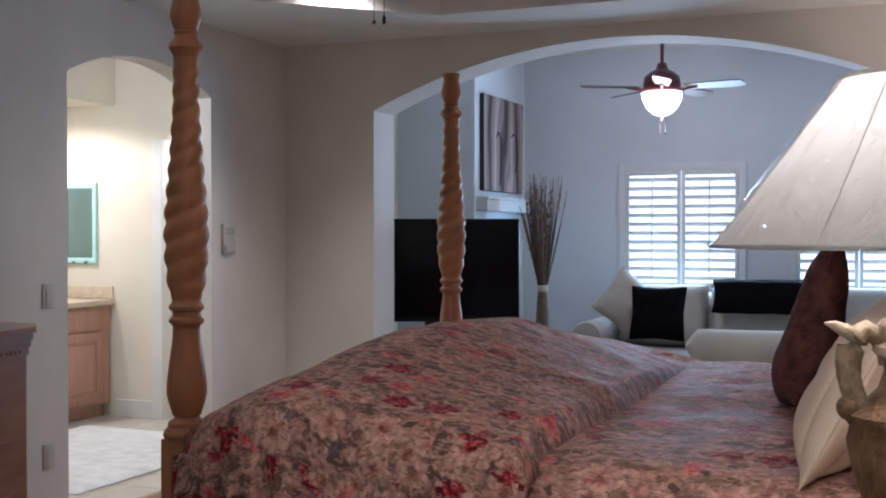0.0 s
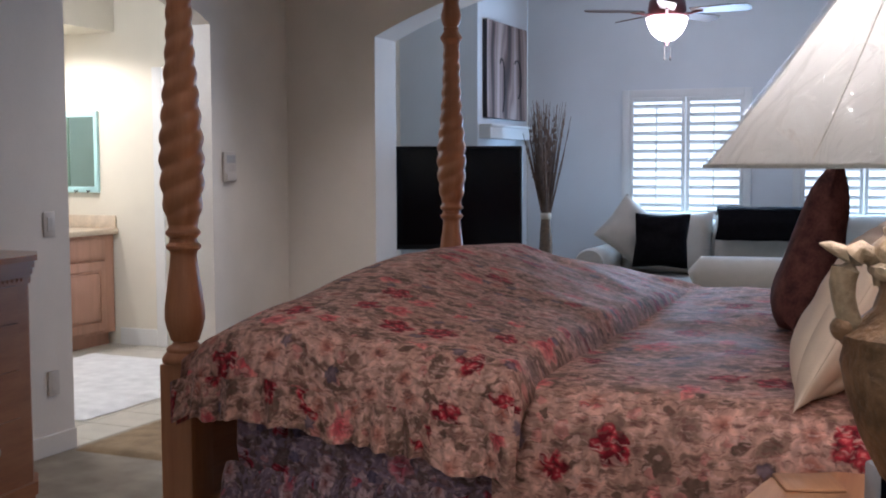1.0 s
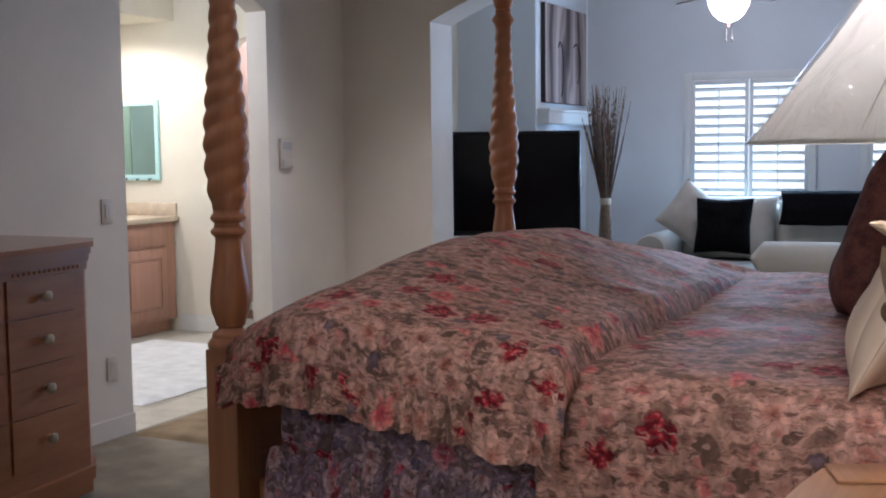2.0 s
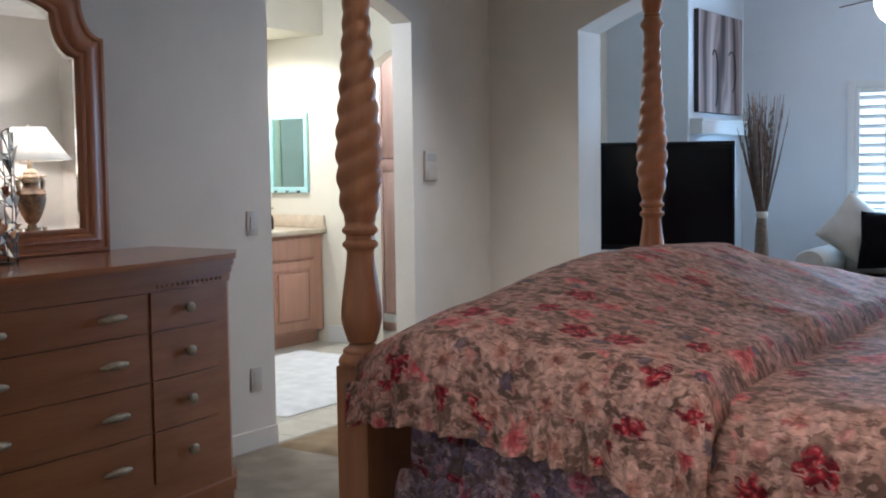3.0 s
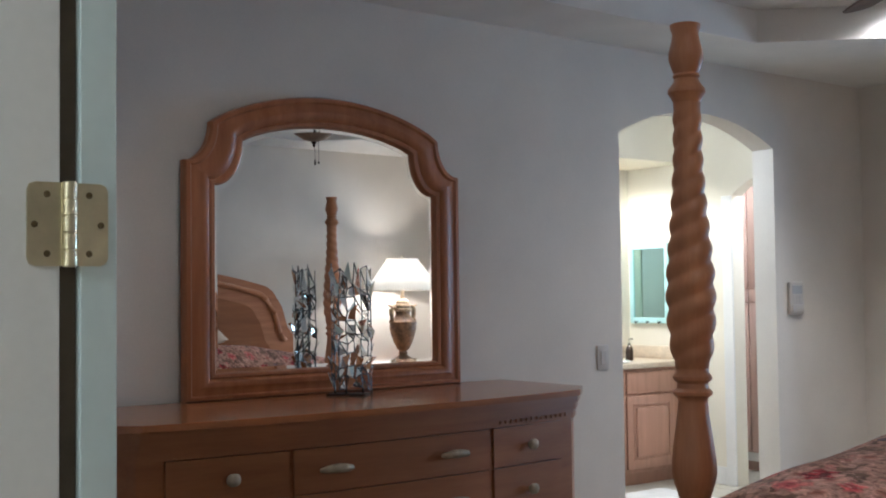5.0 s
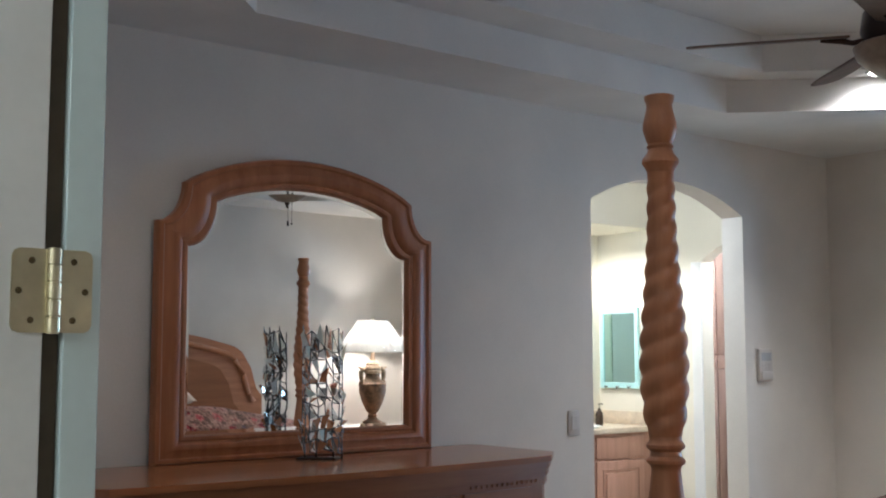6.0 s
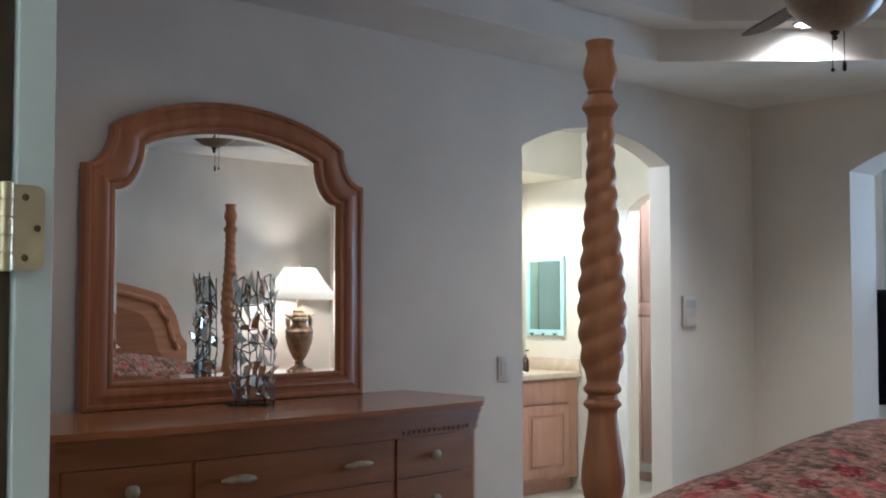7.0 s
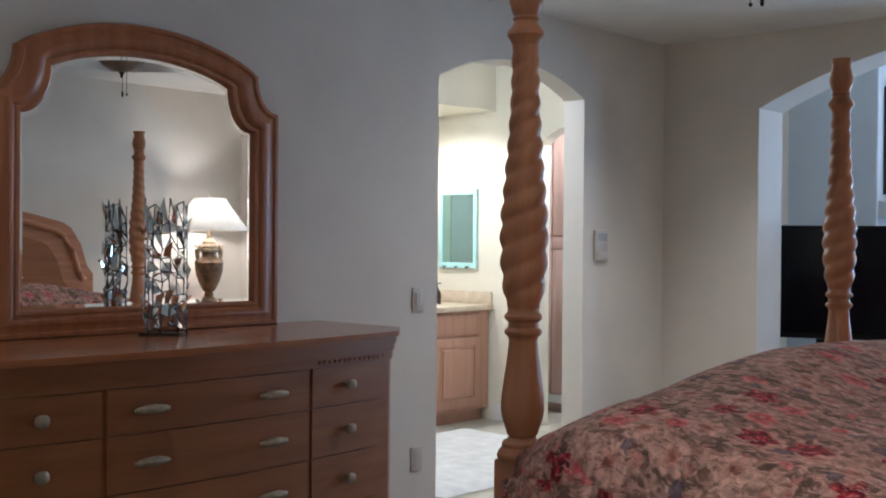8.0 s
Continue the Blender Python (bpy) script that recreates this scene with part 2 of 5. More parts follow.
BRASS = mat("brass", (0.66, 0.60, 0.42), 0.28, 1.0, var=0.12, scale=25, bump=0.03)
SCREW = mat("screw_head", (0.16, 0.12, 0.06), 0.4, 0.9, var=0.2)
DARKSTEEL = mat("dark_metal", (0.06, 0.055, 0.05), 0.35, 0.9, var=0.2, scale=20)
# dark brown that paints the shade inside the hinge gap
GAP = mat("gap_shade", (0.10, 0.075, 0.05), 0.8, var=0.2)
DUVET = floral("floral_cotton", (0.70, 0.56, 0.455), (0.76, 0.515, 0.48), cell=0.108)
COVER = floral("floral_cotton_flat", (0.70, 0.56, 0.455), (0.76, 0.515, 0.48), cell=0.116)
SKIRT = floral("floral_ruffle", (0.40, 0.34, 0.37), (0.62, 0.48, 0.58), cell=0.085)
PILLOWF = mat("maroon_print_cotton", (0.17, 0.062, 0.05), 0.8, var=0.3, scale=26, fine=150, bump=0.4, spec=0.2, second=(0.045, 0.014, 0.014))
CREAM = mat("cream_cotton", (0.74, 0.58, 0.44), 0.85, var=0.06, scale=9, fine=300, bump=0.3)
SOFA = mat("ivory_upholstery", (0.50, 0.46, 0.40), 0.9, var=0.07, scale=8, fine=260, bump=0.4)
BLACKF = mat("black_velvet", (0.006, 0.005, 0.006), 0.95, var=0.3, scale=30, fine=200, bump=0.5, spec=0.08)
TVB = mat("tv_bezel", (0.004, 0.004, 0.005), 0.35, var=0.2, bump=0, spec=0.25)
TVS = mat("tv_screen", (0.002, 0.003, 0.007), 0.14, var=0.3, scale=2, bump=0, spec=0.16)
CONSOLE = mat("console_grey", (0.35, 0.37, 0.40), 0.4, var=0.1)
BRONZE = mat("fan_bronze", (0.05, 0.028, 0.02), 0.35, 0.6, var=0.2)
REDWOOD = mat("fan_cherry", (0.14, 0.03, 0.03), 0.35, 0.2, var=0.2)
BLADE = wood("fan_blade", (0.16, 0.10, 0.07), (0.09, 0.055, 0.04), axis=0)
ALAB = mat("alabaster_glass", (0.34, 0.26, 0.19), 0.35, var=0.25, scale=9, fine=40, bump=0.05)
FANLIT = glow("lit_glass_bowl", (1.0, 0.86, 0.90), 9.0)
CANLIT = glow("lit_can_lens", (1.0, 0.95, 0.86), 30.0)
SKYGLOW = glow("daylight_beyond_window", (0.72, 0.87, 1.0), 1.7)
SHADE = shade_cloth("lamp_shade_cloth", (0.72, 0.71, 0.675))


def clear_film(name):
    """Crinkled clear plastic wrap: mostly see-through, with sharp glints."""
    m = bpy.data.materials.new(name)
    m.use_nodes = True
    n, l = m.node_tree.nodes, m.node_tree.links
    out = n["Material Output"]
    n.remove(n["Principled BSDF"])
    co = n.new("ShaderNodeTexCoord")
    mp = n.new("ShaderNodeMapping")
    mp.inputs["Scale"].default_value = (1, 1, 0.35)
    l.new(co.outputs["Object"], mp.inputs[0])
    nz = n.new("ShaderNodeTexNoise")
    nz.inputs["Scale"].default_value, nz.inputs["Detail"].default_value, nz.inputs["Distortion"].default_value = 11, 3, 1.6
    l.new(mp.outputs[0], nz.inputs[0])
    bp = n.new("ShaderNodeBump")
    bp.inputs["Strength"].default_value, bp.inputs["Distance"].default_value = 1.0, 0.045
    l.new(nz.outputs["Fac"], bp.inputs["Height"])
    tr, gl, mx = n.new("ShaderNodeBsdfTransparent"), n.new("ShaderNodeBsdfGlossy"), n.new("ShaderNodeMixShader")
    gl.inputs["Roughness"].default_value = 0.10
    l.new(bp.outputs[0], gl.inputs["Normal"])
    mx.inputs[0].default_value = 0.22
    l.new(tr.outputs[0], mx.inputs[1])
    l.new(gl.outputs[0], mx.inputs[2])
    l.new(mx.outputs[0], out.inputs[0])
    return m


WRAP = clear_film("clear_plastic_wrap")
FILM = mat("shade_piping", (0.72, 0.67, 0.60), 0.5, var=0.1)
RESIN = mat("antique_resin", (0.28, 0.155, 0.08), 0.5, 0.1, var=0.35, scale=22, fine=90, bump=0.8, second=(0.10, 0.058, 0.028), dist=0.006)
RESIN_MID = mat("antique_tan_resin", (0.42, 0.31, 0.20), 0.55, 0.0, var=0.3, scale=26, fine=95, bump=0.9, second=(0.15, 0.095, 0.05), dist=0.006)
RESIN_PALE = mat("antique_cream_resin", (0.62, 0.48, 0.34), 0.5, 0.0, var=0.3, scale=24, fine=95, bump=0.9, second=(0.25, 0.16, 0.085), dist=0.006)
NSTAND = wood("nightstand_wood", (0.56, 0.30, 0.16), (0.42, 0.20, 0.10), 0.3, axis=1)
RUGW = mat("white_bath_rug", (0.84, 0.84, 0.83), 0.95, var=0.1, scale=10, fine=260, bump=0.9, dist=0.01)
RUGB = mat("brown_mat", (0.36, 0.25, 0.14), 0.95, var=0.2, scale=10, fine=260, bump=0.9, dist=0.008)
SCREEN = mat("keypad_screen", (0.40, 0.39, 0.38), 0.3, var=0.05, bump=0)
PLASTIC = mat("ivory_plastic", (0.55, 0.50, 0.45), 0.45, var=0.04, bump=0)
STONE = mat("vanity_stone", (0.66, 0.55, 0.42), 0.3, var=0.12, scale=14, fine=80, bump=0.03)
SOAP = mat("soap_dark_glass", (0.05, 0.03, 0.02), 0.15, var=0.2, bump=0)
TEAL = mat("painted_mirror_edge", (0.45, 0.72, 0.72), 0.3, var=0.06)
REED = mat("dried_reed", (0.17, 0.11, 0.075), 0.85, var=0.3, scale=20, fine=90, bump=0.5, second=(0.09, 0.055, 0.04))
BASKET = mat("woven_vase", (0.20, 0.13, 0.08), 0.7, var=0.3, scale=40, fine=120, bump=0.9)
TIE = mat("raffia_tie", (0.55, 0.47, 0.36), 0.8)
ARTEDGE = mat("canvas_edge", (0.02, 0.018, 0.02), 0.6)
MIRROR = mat("mirror_glass", (0.86, 0.88, 0.87), 0.0, 1.0, var=0.0, bump=0)
# greenish reflection painted in as the mirror's own colour
MIRTEAL = mat("mirror_green_reflection", (0.42, 0.62, 0.60), 0.03, 1.0, var=0.0, bump=0)
STEEL = mat("grey_wire", (0.16, 0.16, 0.16), 0.35, 0.9, var=0.25, scale=30)
MIRBEV = mat("mirror_bevel", (0.90, 0.92, 0.91), 0.02, 1.0, var=0.0, bump=0)


def abstract_art(name):
    m = bpy.data.materials.new(name)
    m.use_nodes = True
    n, l = m.node_tree.nodes, m.node_tree.links
    b = n["Principled BSDF"]
    b.inputs["Roughness"].default_value = 0.55
    co = n.new("ShaderNodeTexCoord")
    mp = n.new("ShaderNodeMapping")
    mp.inputs["Scale"].default_value = (1, 2.2, 0.8)
    l.new(co.outputs["Object"], mp.inputs[0])
    wv = n.new("ShaderNodeTexWave")
    wv.inputs["Scale"].default_value, wv.inputs["Distortion"].default_value, wv.inputs["Detail"].default_value = 0.55, 7, 3
    wv.bands_direction = "Y"
    l.new(mp.outputs[0], wv.inputs[0])
    rp = n.new("ShaderNodeValToRGB")
    e = rp.color_ramp.elements
    for _ in range(3):
        e.new(0.5)
    for el, (p, c) in zip(e, [(0, (0.045, 0.03, 0.03)), (0.22, (0.16, 0.10, 0.09)), (0.45, (0.30, 0.22, 0.20)), (0.75, (0.20, 0.14, 0.13)), (1, (0.42, 0.33, 0.30))]):
        el.position, el.color = p, (*c, 1)
    l.new(wv.outputs["Fac"], rp.inputs[0])
    l.new(rp.outputs[0], b.inputs["Base Color"])
    return m


ART = abstract_art("abstract_canvas")

# ---------- mesh helpers ----------


def part(name, bm, material, parent=None, label="", smooth=None):
    me = bpy.data.meshes.new(name)
    bmesh.ops.recalc_face_normals(bm, faces=bm.faces)
    bm.to_mesh(me)
    bm.free()
    me.materials.append(material)
    if smooth is not None:
        for p in me.polygons:
            p.use_smooth = True
        me.set_sharp_from_angle(angle=radians(smooth))
    o = new(name, me)
    if parent:
        o.parent = parent
    if label:
        o["label"] = label
    return o


def thing(name, label, category, where=(0, 0, 0), rz=0, group="", kind=""):
    o = new(name)
    o.matrix_world = pose(*where, 0, 0, rz)
    return tagged(o, label, category, group, kind)


def box(bm, a, b, bevel=0.0, seg=2):
    c = [(p + q) / 2 for p, q in zip(a, b)]
    s = [abs(q - p) for p, q in zip(a, b)]
    g = bmesh.ops.create_cube(bm, size=1.0, matrix=Matrix.Translation(c) @ Matrix.Diagonal((*s, 1)))
    if bevel:
        ed = {e for v in g["verts"] for e in v.link_edges}
        bmesh.ops.bevel(bm, geom=list(ed), offset=min(bevel, min(s) * 0.45), segments=seg, affect="EDGES", profile=0.5)
    return bm


def boxes(*items, bevel=0.0):
    bm = bmesh.new()
    for a, b in items:
        box(bm, a, b, bevel)
    return bm


def slab(pts, axis, d0, d1):
    """A plate: the outline pts extruded along the axis from d0 to d1."""
    bm = bmesh.new()

    def at(p, d):
        v = list(p)
        v.insert(axis, d)
        return v

    lo = [bm.verts.new(at(p, d0)) for p in pts]
    hi = [bm.verts.new(at(p, d1)) for p in pts]
    bm.faces.new(lo)
    bm.faces.new(hi)
    for i in range(len(pts)):
        j = (i + 1) % len(pts)
        bm.faces.new((lo[i], lo[j], hi[j], hi[i]))
    return bm


def lathe(profile, seg=32, shape=None, bm=None, at=(0, 0, 0)):
    """Turned body from (radius, height) pairs; shape(angle, z) scales the radius."""
    bm = bm or bmesh.new()
    rows = []
    for r, z in profile:
        row = []
        for k in range(seg):
            a = 2 * math.pi * k / seg
            q = r * (shape(a, z) if shape else 1)
            row.append(bm.verts.new((at[0] + q * math.cos(a), at[1] + q * math.sin(a), at[2] + z)))
        rows.append(row)
    for u, v in zip(rows, rows[1:]):
        for k in range(seg):
            j = (k + 1) % seg
            bm.faces.new((u[k], u[j], v[j], v[k]))
    bm.faces.new(rows[0])
    bm.faces.new(rows[-1])
    return bm


def tube(bm, pts, radii, seg=8):
    """A round bar along points, with a radius at each."""
    pts = [Vector(p) for p in pts]
    if not isinstance(radii, (list, tuple)):
        radii = [radii] * len(pts)
    rows = []
    for i, p in enumerate(pts):
        d = (pts[min(i + 1, len(pts) - 1)] - pts[max(i - 1, 0)]).normalized()
        u = d.cross(Vector((0, 0, 1)) if abs(d.z) < 0.9 else Vector((1, 0, 0))).normalized()
        w = d.cross(u)
        rows.append([bm.verts.new(p + radii[i] * (u * math.cos(2 * math.pi * k / seg) + w * math.sin(2 * math.pi * k / seg))) for k in range(seg)])
    for a, b in zip(rows, rows[1:]):
        for k in range(seg):
            j = (k + 1) % seg
            bm.faces.new((a[k], a[j], b[j], b[k]))
    bm.faces.new(rows[0])
    bm.faces.new(rows[-1])
    return bm


def sheet(fn, nu, nv, uvfn=None, closed=False):
    """A cloth: fn(i/nu, j/nv) gives each point; uvs in metres go into the layer 'cloth'."""
    bm = bmesh.new()
    uvl = bm.loops.layers.uv.new("cloth")
    g = [[bm.verts.new(fn(i / nu, j / nv)) for j in range(nv + 1)] for i in range(nu + 1)]
    for i in range(nu):
        for j in range(nv):
            f = bm.faces.new((g[i][j], g[i + 1][j], g[i + 1][j + 1], g[i][j + 1]))
            for lp, (a, b) in zip(f.loops, ((i, j), (i + 1, j), (i + 1, j + 1), (i, j + 1))):
                lp[uvl].uv = uvfn(a / nu, b / nv) if uvfn else (a / nu, b / nv)
    return bm


def cushion(w, h, d, n=20, pinch=0.16, seed=0, puff=0.55, taper=0.0):
    """A stuffed cushion, w by h, d thick in the middle, with drawn corners; faces local y."""
    bm = bmesh.new()
    uvl = bm.loops.layers.uv.new("cloth")
    sides = []
    for s in (-1, 1):
        g = []
        for i in range(n + 1):
            row = []
            for j in range(n + 1):
                u, v = 2 * i / n - 1, 2 * j / n - 1
                k = 1 - pinch * 0.5 * (1 - abs(u * v)) * max(abs(u), abs(v)) ** 2
                t = max(0.0, (1 - u ** 4) * (1 - v ** 4)) ** puff * (1 - taper * (v + 1) / 2)
                wr = 0.012 * noise.noise((u * 2.3 + seed, v * 2.3, s))
                row.append(bm.verts.new((u * w / 2 * k, s * (d / 2 * t + wr * t), v * h / 2 * k)))
            g.append(row)
        sides.append(g)
        for i in range(n):
            for j in range(n):
                f = bm.faces.new((g[i][j], g[i + 1][j], g[i + 1][j + 1], g[i][j + 1]))
                for lp, (a, b) in zip(f.loops, ((i, j), (i + 1, j), (i + 1, j + 1), (i, j + 1))):
                    lp[uvl].uv = (a / n * w + seed, b / n * h + s)
    bmesh.ops.remove_doubles(bm, verts=bm.verts, dist=0.0005)
    for f in bm.faces:
        for lp in f.loops:
            c = lp.vert.co
            lp[uvl].uv = (c.x + seed, c.z + 0.7 * c.y + 0.3 * seed)
    return bm


def arch_top(c0, c1, spring, rise, n=24):
    """Points of a segmental arch from c0 to c1."""
    half, mid = (c1 - c0) / 2, (c0 + c1) / 2
    r = (half * half + rise * rise) / (2 * rise)
    a0 = math.asin(min(1, half / r))
    return [(mid + r * math.sin(-a0 + 2 * a0 * k / n), spring + rise - r + r * math.cos(-a0 + 2 * a0 * k / n)) for k in range(n + 1)]


# ---------- the structure ----------
XW, YB, YN, XH = -3.19, 5.55, -0.18, 1.02   # dresser wall, arch wall, entrance wall, headboard wall
ZC = 2.62                                   # soffit round the tray


def structure(name, bm, material, label, smooth=None):
    return tagged(part(name, bm, material, None, "", smooth), label, name.split("_")[0], "", "structure")


# dresser wall with the arch to the bathroom
structure("wall_west", slab([(-0.33, 0), (3.50, 0), *arch_top(3.50, 4.71, 2.20, 0.145), (4.71, 0), (5.9, 0), (5.9, 3.1), (-0.33, 3.1)], 0, XW - 0.14, XW), WALL, "painted wall with an arched bathroom opening", 30)
# wall with the wide arch to the sitting room
structure("wall_north", slab([(XW, 0), (-2.55, 0), (-2.55, 2.18), *arch_top(-2.55, 0.62, 2.18, 0.36, 40), (0.62, 0), (XH, 0), (XH, 3.1), (XW, 3.1)], 1, YB, YB + 0.30), WALL, "painted wall with a wide arch to the sitting room", 30)
structure("wall_east", boxes(((XH, -3.4, 0), (XH + 0.15, YB + 0.3, 3.1))), WALL, "plain painted wall behind the headboard")
# entrance wall: left of the doorway, right of it, and above it
structure("wall_south", slab([(XW, 0), (-0.355, 0), (-0.355, 2.06), (0.92, 2.06), (0.92, 0), (XH, 0), (XH, 3.1), (XW, 3.1)], 1, YN - 0.14, YN), WALL, "painted entrance wall with a doorway")
structure("trim_1", boxes(((-0.355, YN - 0.14, 0), (-0.339, YN - 0.0005, 2.06)), ((-0.339, YN - 0.14, 2.044), (0.904, YN - 0.0005, 2.06)), ((0.904, YN - 0.14, 0), (0.92, YN - 0.0005, 2.06)), bevel=0.002), TRIM, "white painted door jamb lining")
# floors
structure("floor", boxes(((XW, -3.4, -0.1), (XH, YB + 0.3, 0))), CARPET, "beige cut-pile carpet")
structure("floor_sitting", boxes(((-3.6, YB + 0.3, -0.1), (2.6, 8.75, 0))), CARPET, "beige carpet in the sitting room")
structure("floor_bath", boxes(((-6.0, 2.0, -0.1), (XW - 0.0005, 9.2, -0.006))), GROUT, "bathroom floor bed under the tiles")


def ring_plate(outer, inner, z0, z1):
    """A flat plate with a hole: outer and inner outlines of equal count."""
    bm = bmesh.new()
    n = len(outer)
    vs = [[bm.verts.new((*p, z)) for p in o] for z in (z0, z1) for o in (outer, inner)]
    for i in range(n):
        j = (i + 1) % n
        bm.faces.new((vs[0][i], vs[0][j], vs[1][j], vs[1][i]))
        bm.faces.new((vs[2][i], vs[2][j], vs[3][j], vs[3][i]))
        bm.faces.new((vs[0][i], vs[0][j], vs[2][j], vs[2][i]))
        bm.faces.new((vs[1][i], vs[1][j], vs[3][j], vs[3][i]))
    return bm


def clipped(x0, x1, y0, y1, c):
    return [(x0, y0 + c), (x0 + c, y0), (x1 - c, y0), (x1, y0 + c), (x1, y1 - c), (x1 - c, y1), (x0 + c, y1), (x0, y1 - c)]


TR1 = clipped(-2.75, 0.58, 0.46, 4.93, 0.92)
TR2 = clipped(-2.53, 0.36, 0.61, 4.78, 0.78)
OUT = clipped(XW - 0.02, XH + 0.02, YN - 0.02, YB + 0.02, 0.001)
structure("ceiling_soffit", ring_plate(OUT, TR1, ZC, 2.78), CEIL, "painted lower ceiling round a stepped tray")
structure("ceiling_step", ring_plate(OUT, TR2, 2.781, 2.96), CEIL, "second step of the tray ceiling")
structure("ceiling", boxes(((XW - 0.2, YN - 0.14, 2.961), (XH + 0.15, YB + 0.3, 3.08))), CEIL, "painted tray ceiling")
# hall behind the camera
structure("wall_hall_west", boxes(((-1.35, -3.4, 0), (-1.20, YN - 0.14, 2.7))), WALL, "plain hall wall")
structure("wall_hall_south", boxes(((-1.35, -3.55, 0), (XH + 0.15, -3.4, 2.7))), WALL, "plain hall end wall")
structure("ceiling_hall", boxes(((-1.35, -3.55, 2.7), (XH + 0.15, YN - 0.14, 2.8))), CEIL, "plain hall ceiling")
# sitting room shell
structure("wall_sitting_west", slab([(YB + 0.3, 0), (7.42, 0), (7.42, 3.05), (YB + 0.3, 3.05)], 0, -3.62, -3.45), WALL_BLUE, "painted sitting room wall")
structure("wall_chimney_breast", boxes(((-3.62, 7.42, 0), (-2.60, 8.6, 3.05)), bevel=0.01), WALL_BLUE, "painted chimney breast with a ledge")
W1, W2, WZ = (-1.70, -0.735), (-0.31, 0.66), (0.95, 1.945)
structure("wall_sitting_north", boxes(((-2.60, 8.6, 0), (2.6, 8.75, WZ[0])), ((-2.60, 8.6, WZ[1]), (2.6, 8.75, 3.05)), ((-2.60, 8.6, WZ[0]), (W1[0], 8.75, WZ[1])), ((W1[1], 8.6, WZ[0]), (W2[0], 8.75, WZ[1])), ((W2[1], 8.6, WZ[0]), (2.6, 8.75, WZ[1]))), WALL_BLUE, "painted wall with two shuttered windows")
structure("wall_sitting_east", boxes(((2.45, YB + 0.3, 0), (2.6, 8.6, 3.05))), WALL_BLUE, "plain sitting room wall")
structure("wall_sitting_south", boxes(((XH, YB + 0.15, 0), (2.6, YB + 0.3, 3.05))), WALL_BLUE, "plain sitting room wall beside the arch")
structure("ceiling_sitting", boxes(((-3.62, YB + 0.3, 2.95), (2.6, 8.75, 3.1))), CEIL, "painted sitting room ceiling")
structure("trim_mantel", boxes(((-2.60, 7.44, 1.585), (-2.50, 8.58, 1.70)), ((-2.50, 7.42, 1.675), (-2.485, 8.59, 1.70)), bevel=0.006), TRIM, "white ledge on the chimney breast")
# bathroom shell
structure("wall_bath_west", boxes(((-5.85, 2.0, 0), (-5.70, 9.2, 2.75))), WALL_BATH, "cream bathroom wall behind the vanity")
structure("wall_bath_north", slab([(-5.70, 0), (-4.66, 0), *arch_top(-4.66, -3.95, 2.12, 0.14), (-3.95, 0), (XW - 0.14, 0), (XW - 0.14, 2.75), (-5.70, 2.75)], 1, 6.20, 6.32), WALL_BATH, "cream bathroom wall with an arched opening", 30)
structure("wall_bath_south", boxes(((-5.70, 2.0, 0), (XW - 0.1405, 2.12, 2.75))), WALL_BATH, "plain bathroom wall")
structure("wall_bath_east", boxes(((XW - 0.2, 5.9, 0), (XW - 0.08, 9.2, 2.75))), WALL_BATH, "plain bathroom wall")
structure("wall_closet_north", boxes(((-5.70, 9.05, 0), (XW - 0.2, 9.2, 2.75))), WALL_BATH, "plain wall of the dressing passage")
structure("ceiling_bath", boxes(((-5.85, 2.0, 2.75), (XW - 0.1405, 9.2, 2.85))), CEIL, "painted bathroom ceiling")
structure("ceiling_vanity_soffit", boxes(((-5.70, 2.12, 2.40), (-5.10, 6.199, 2.7505))), WALL_BATH, "cream soffit over the vanity")
# baseboards
structure("baseboard_1", boxes(((XW, -0.17, 0), (XW + 0.015, 3.50, 0.10)), ((XW, 4.71, 0), (XW + 0.015, YB - 0.001, 0.10)), bevel=0.004), WALL, "baseboard painted in the wall colour")
structure("baseboard_2", boxes(((XW + 0.016, YB - 0.015, 0), (-2.55, YB, 0.10)), bevel=0.004), WALL, "baseboard painted in the wall colour")
structure("baseboard_3", boxes(((-5.10, 6.185, 0), (-4.751, 6.20, 0.13)), bevel=0.004), TRIM, "white bathroom baseboard")

# ---------- four-poster bed ----------
BX0, BX1, BY0, BY1 = -1.03, 0.86, 1.475, 3.187
bed = thing("four_poster_bed", "honey oak bed with tall rope-twist carved foot posts", "bed", ((BX0 + BX1) / 2, (BY0 + BY1) / 2, 0))
POST = [(0.036, 0.957), (0.030, 0.952), (0.034, 0.945), (0.044, 0.940), (0.047, 0.934), (0.046, 0.928), (0.056, 0.915), (0.0585, 0.908), (0.056, 0.900), (0.046, 0.899)][::-1] + [
    (0.0365, 0.962), (0.044, 0.985), (0.0495, 1.01), (0.0485, 1.04), (0.042, 1.09), (0.035, 1.14), (0.0325, 1.17), (0.034, 1.178), (0.043, 1.186), (0.0435, 1.193), (0.035, 1.201), (0.034, 1.212),
    (0.043, 1.220), (0.0435, 1.227), (0.036, 1.236), (0.036, 1.245)]
UPPER = [(0.030, 1.845), (0.034, 1.855), (0.0425, 1.868), (0.0415, 1.876), (0.031, 1.890), (0.027, 1.900), (0.031, 1.906), (0.027, 1.912), (0.032, 1.922), (0.039, 1.945), (0.0385, 1.960), (0.031, 1.990), (0.0295, 2.003), (0.034, 2.016), (0.0345, 2.024), (0.030, 2.026)]


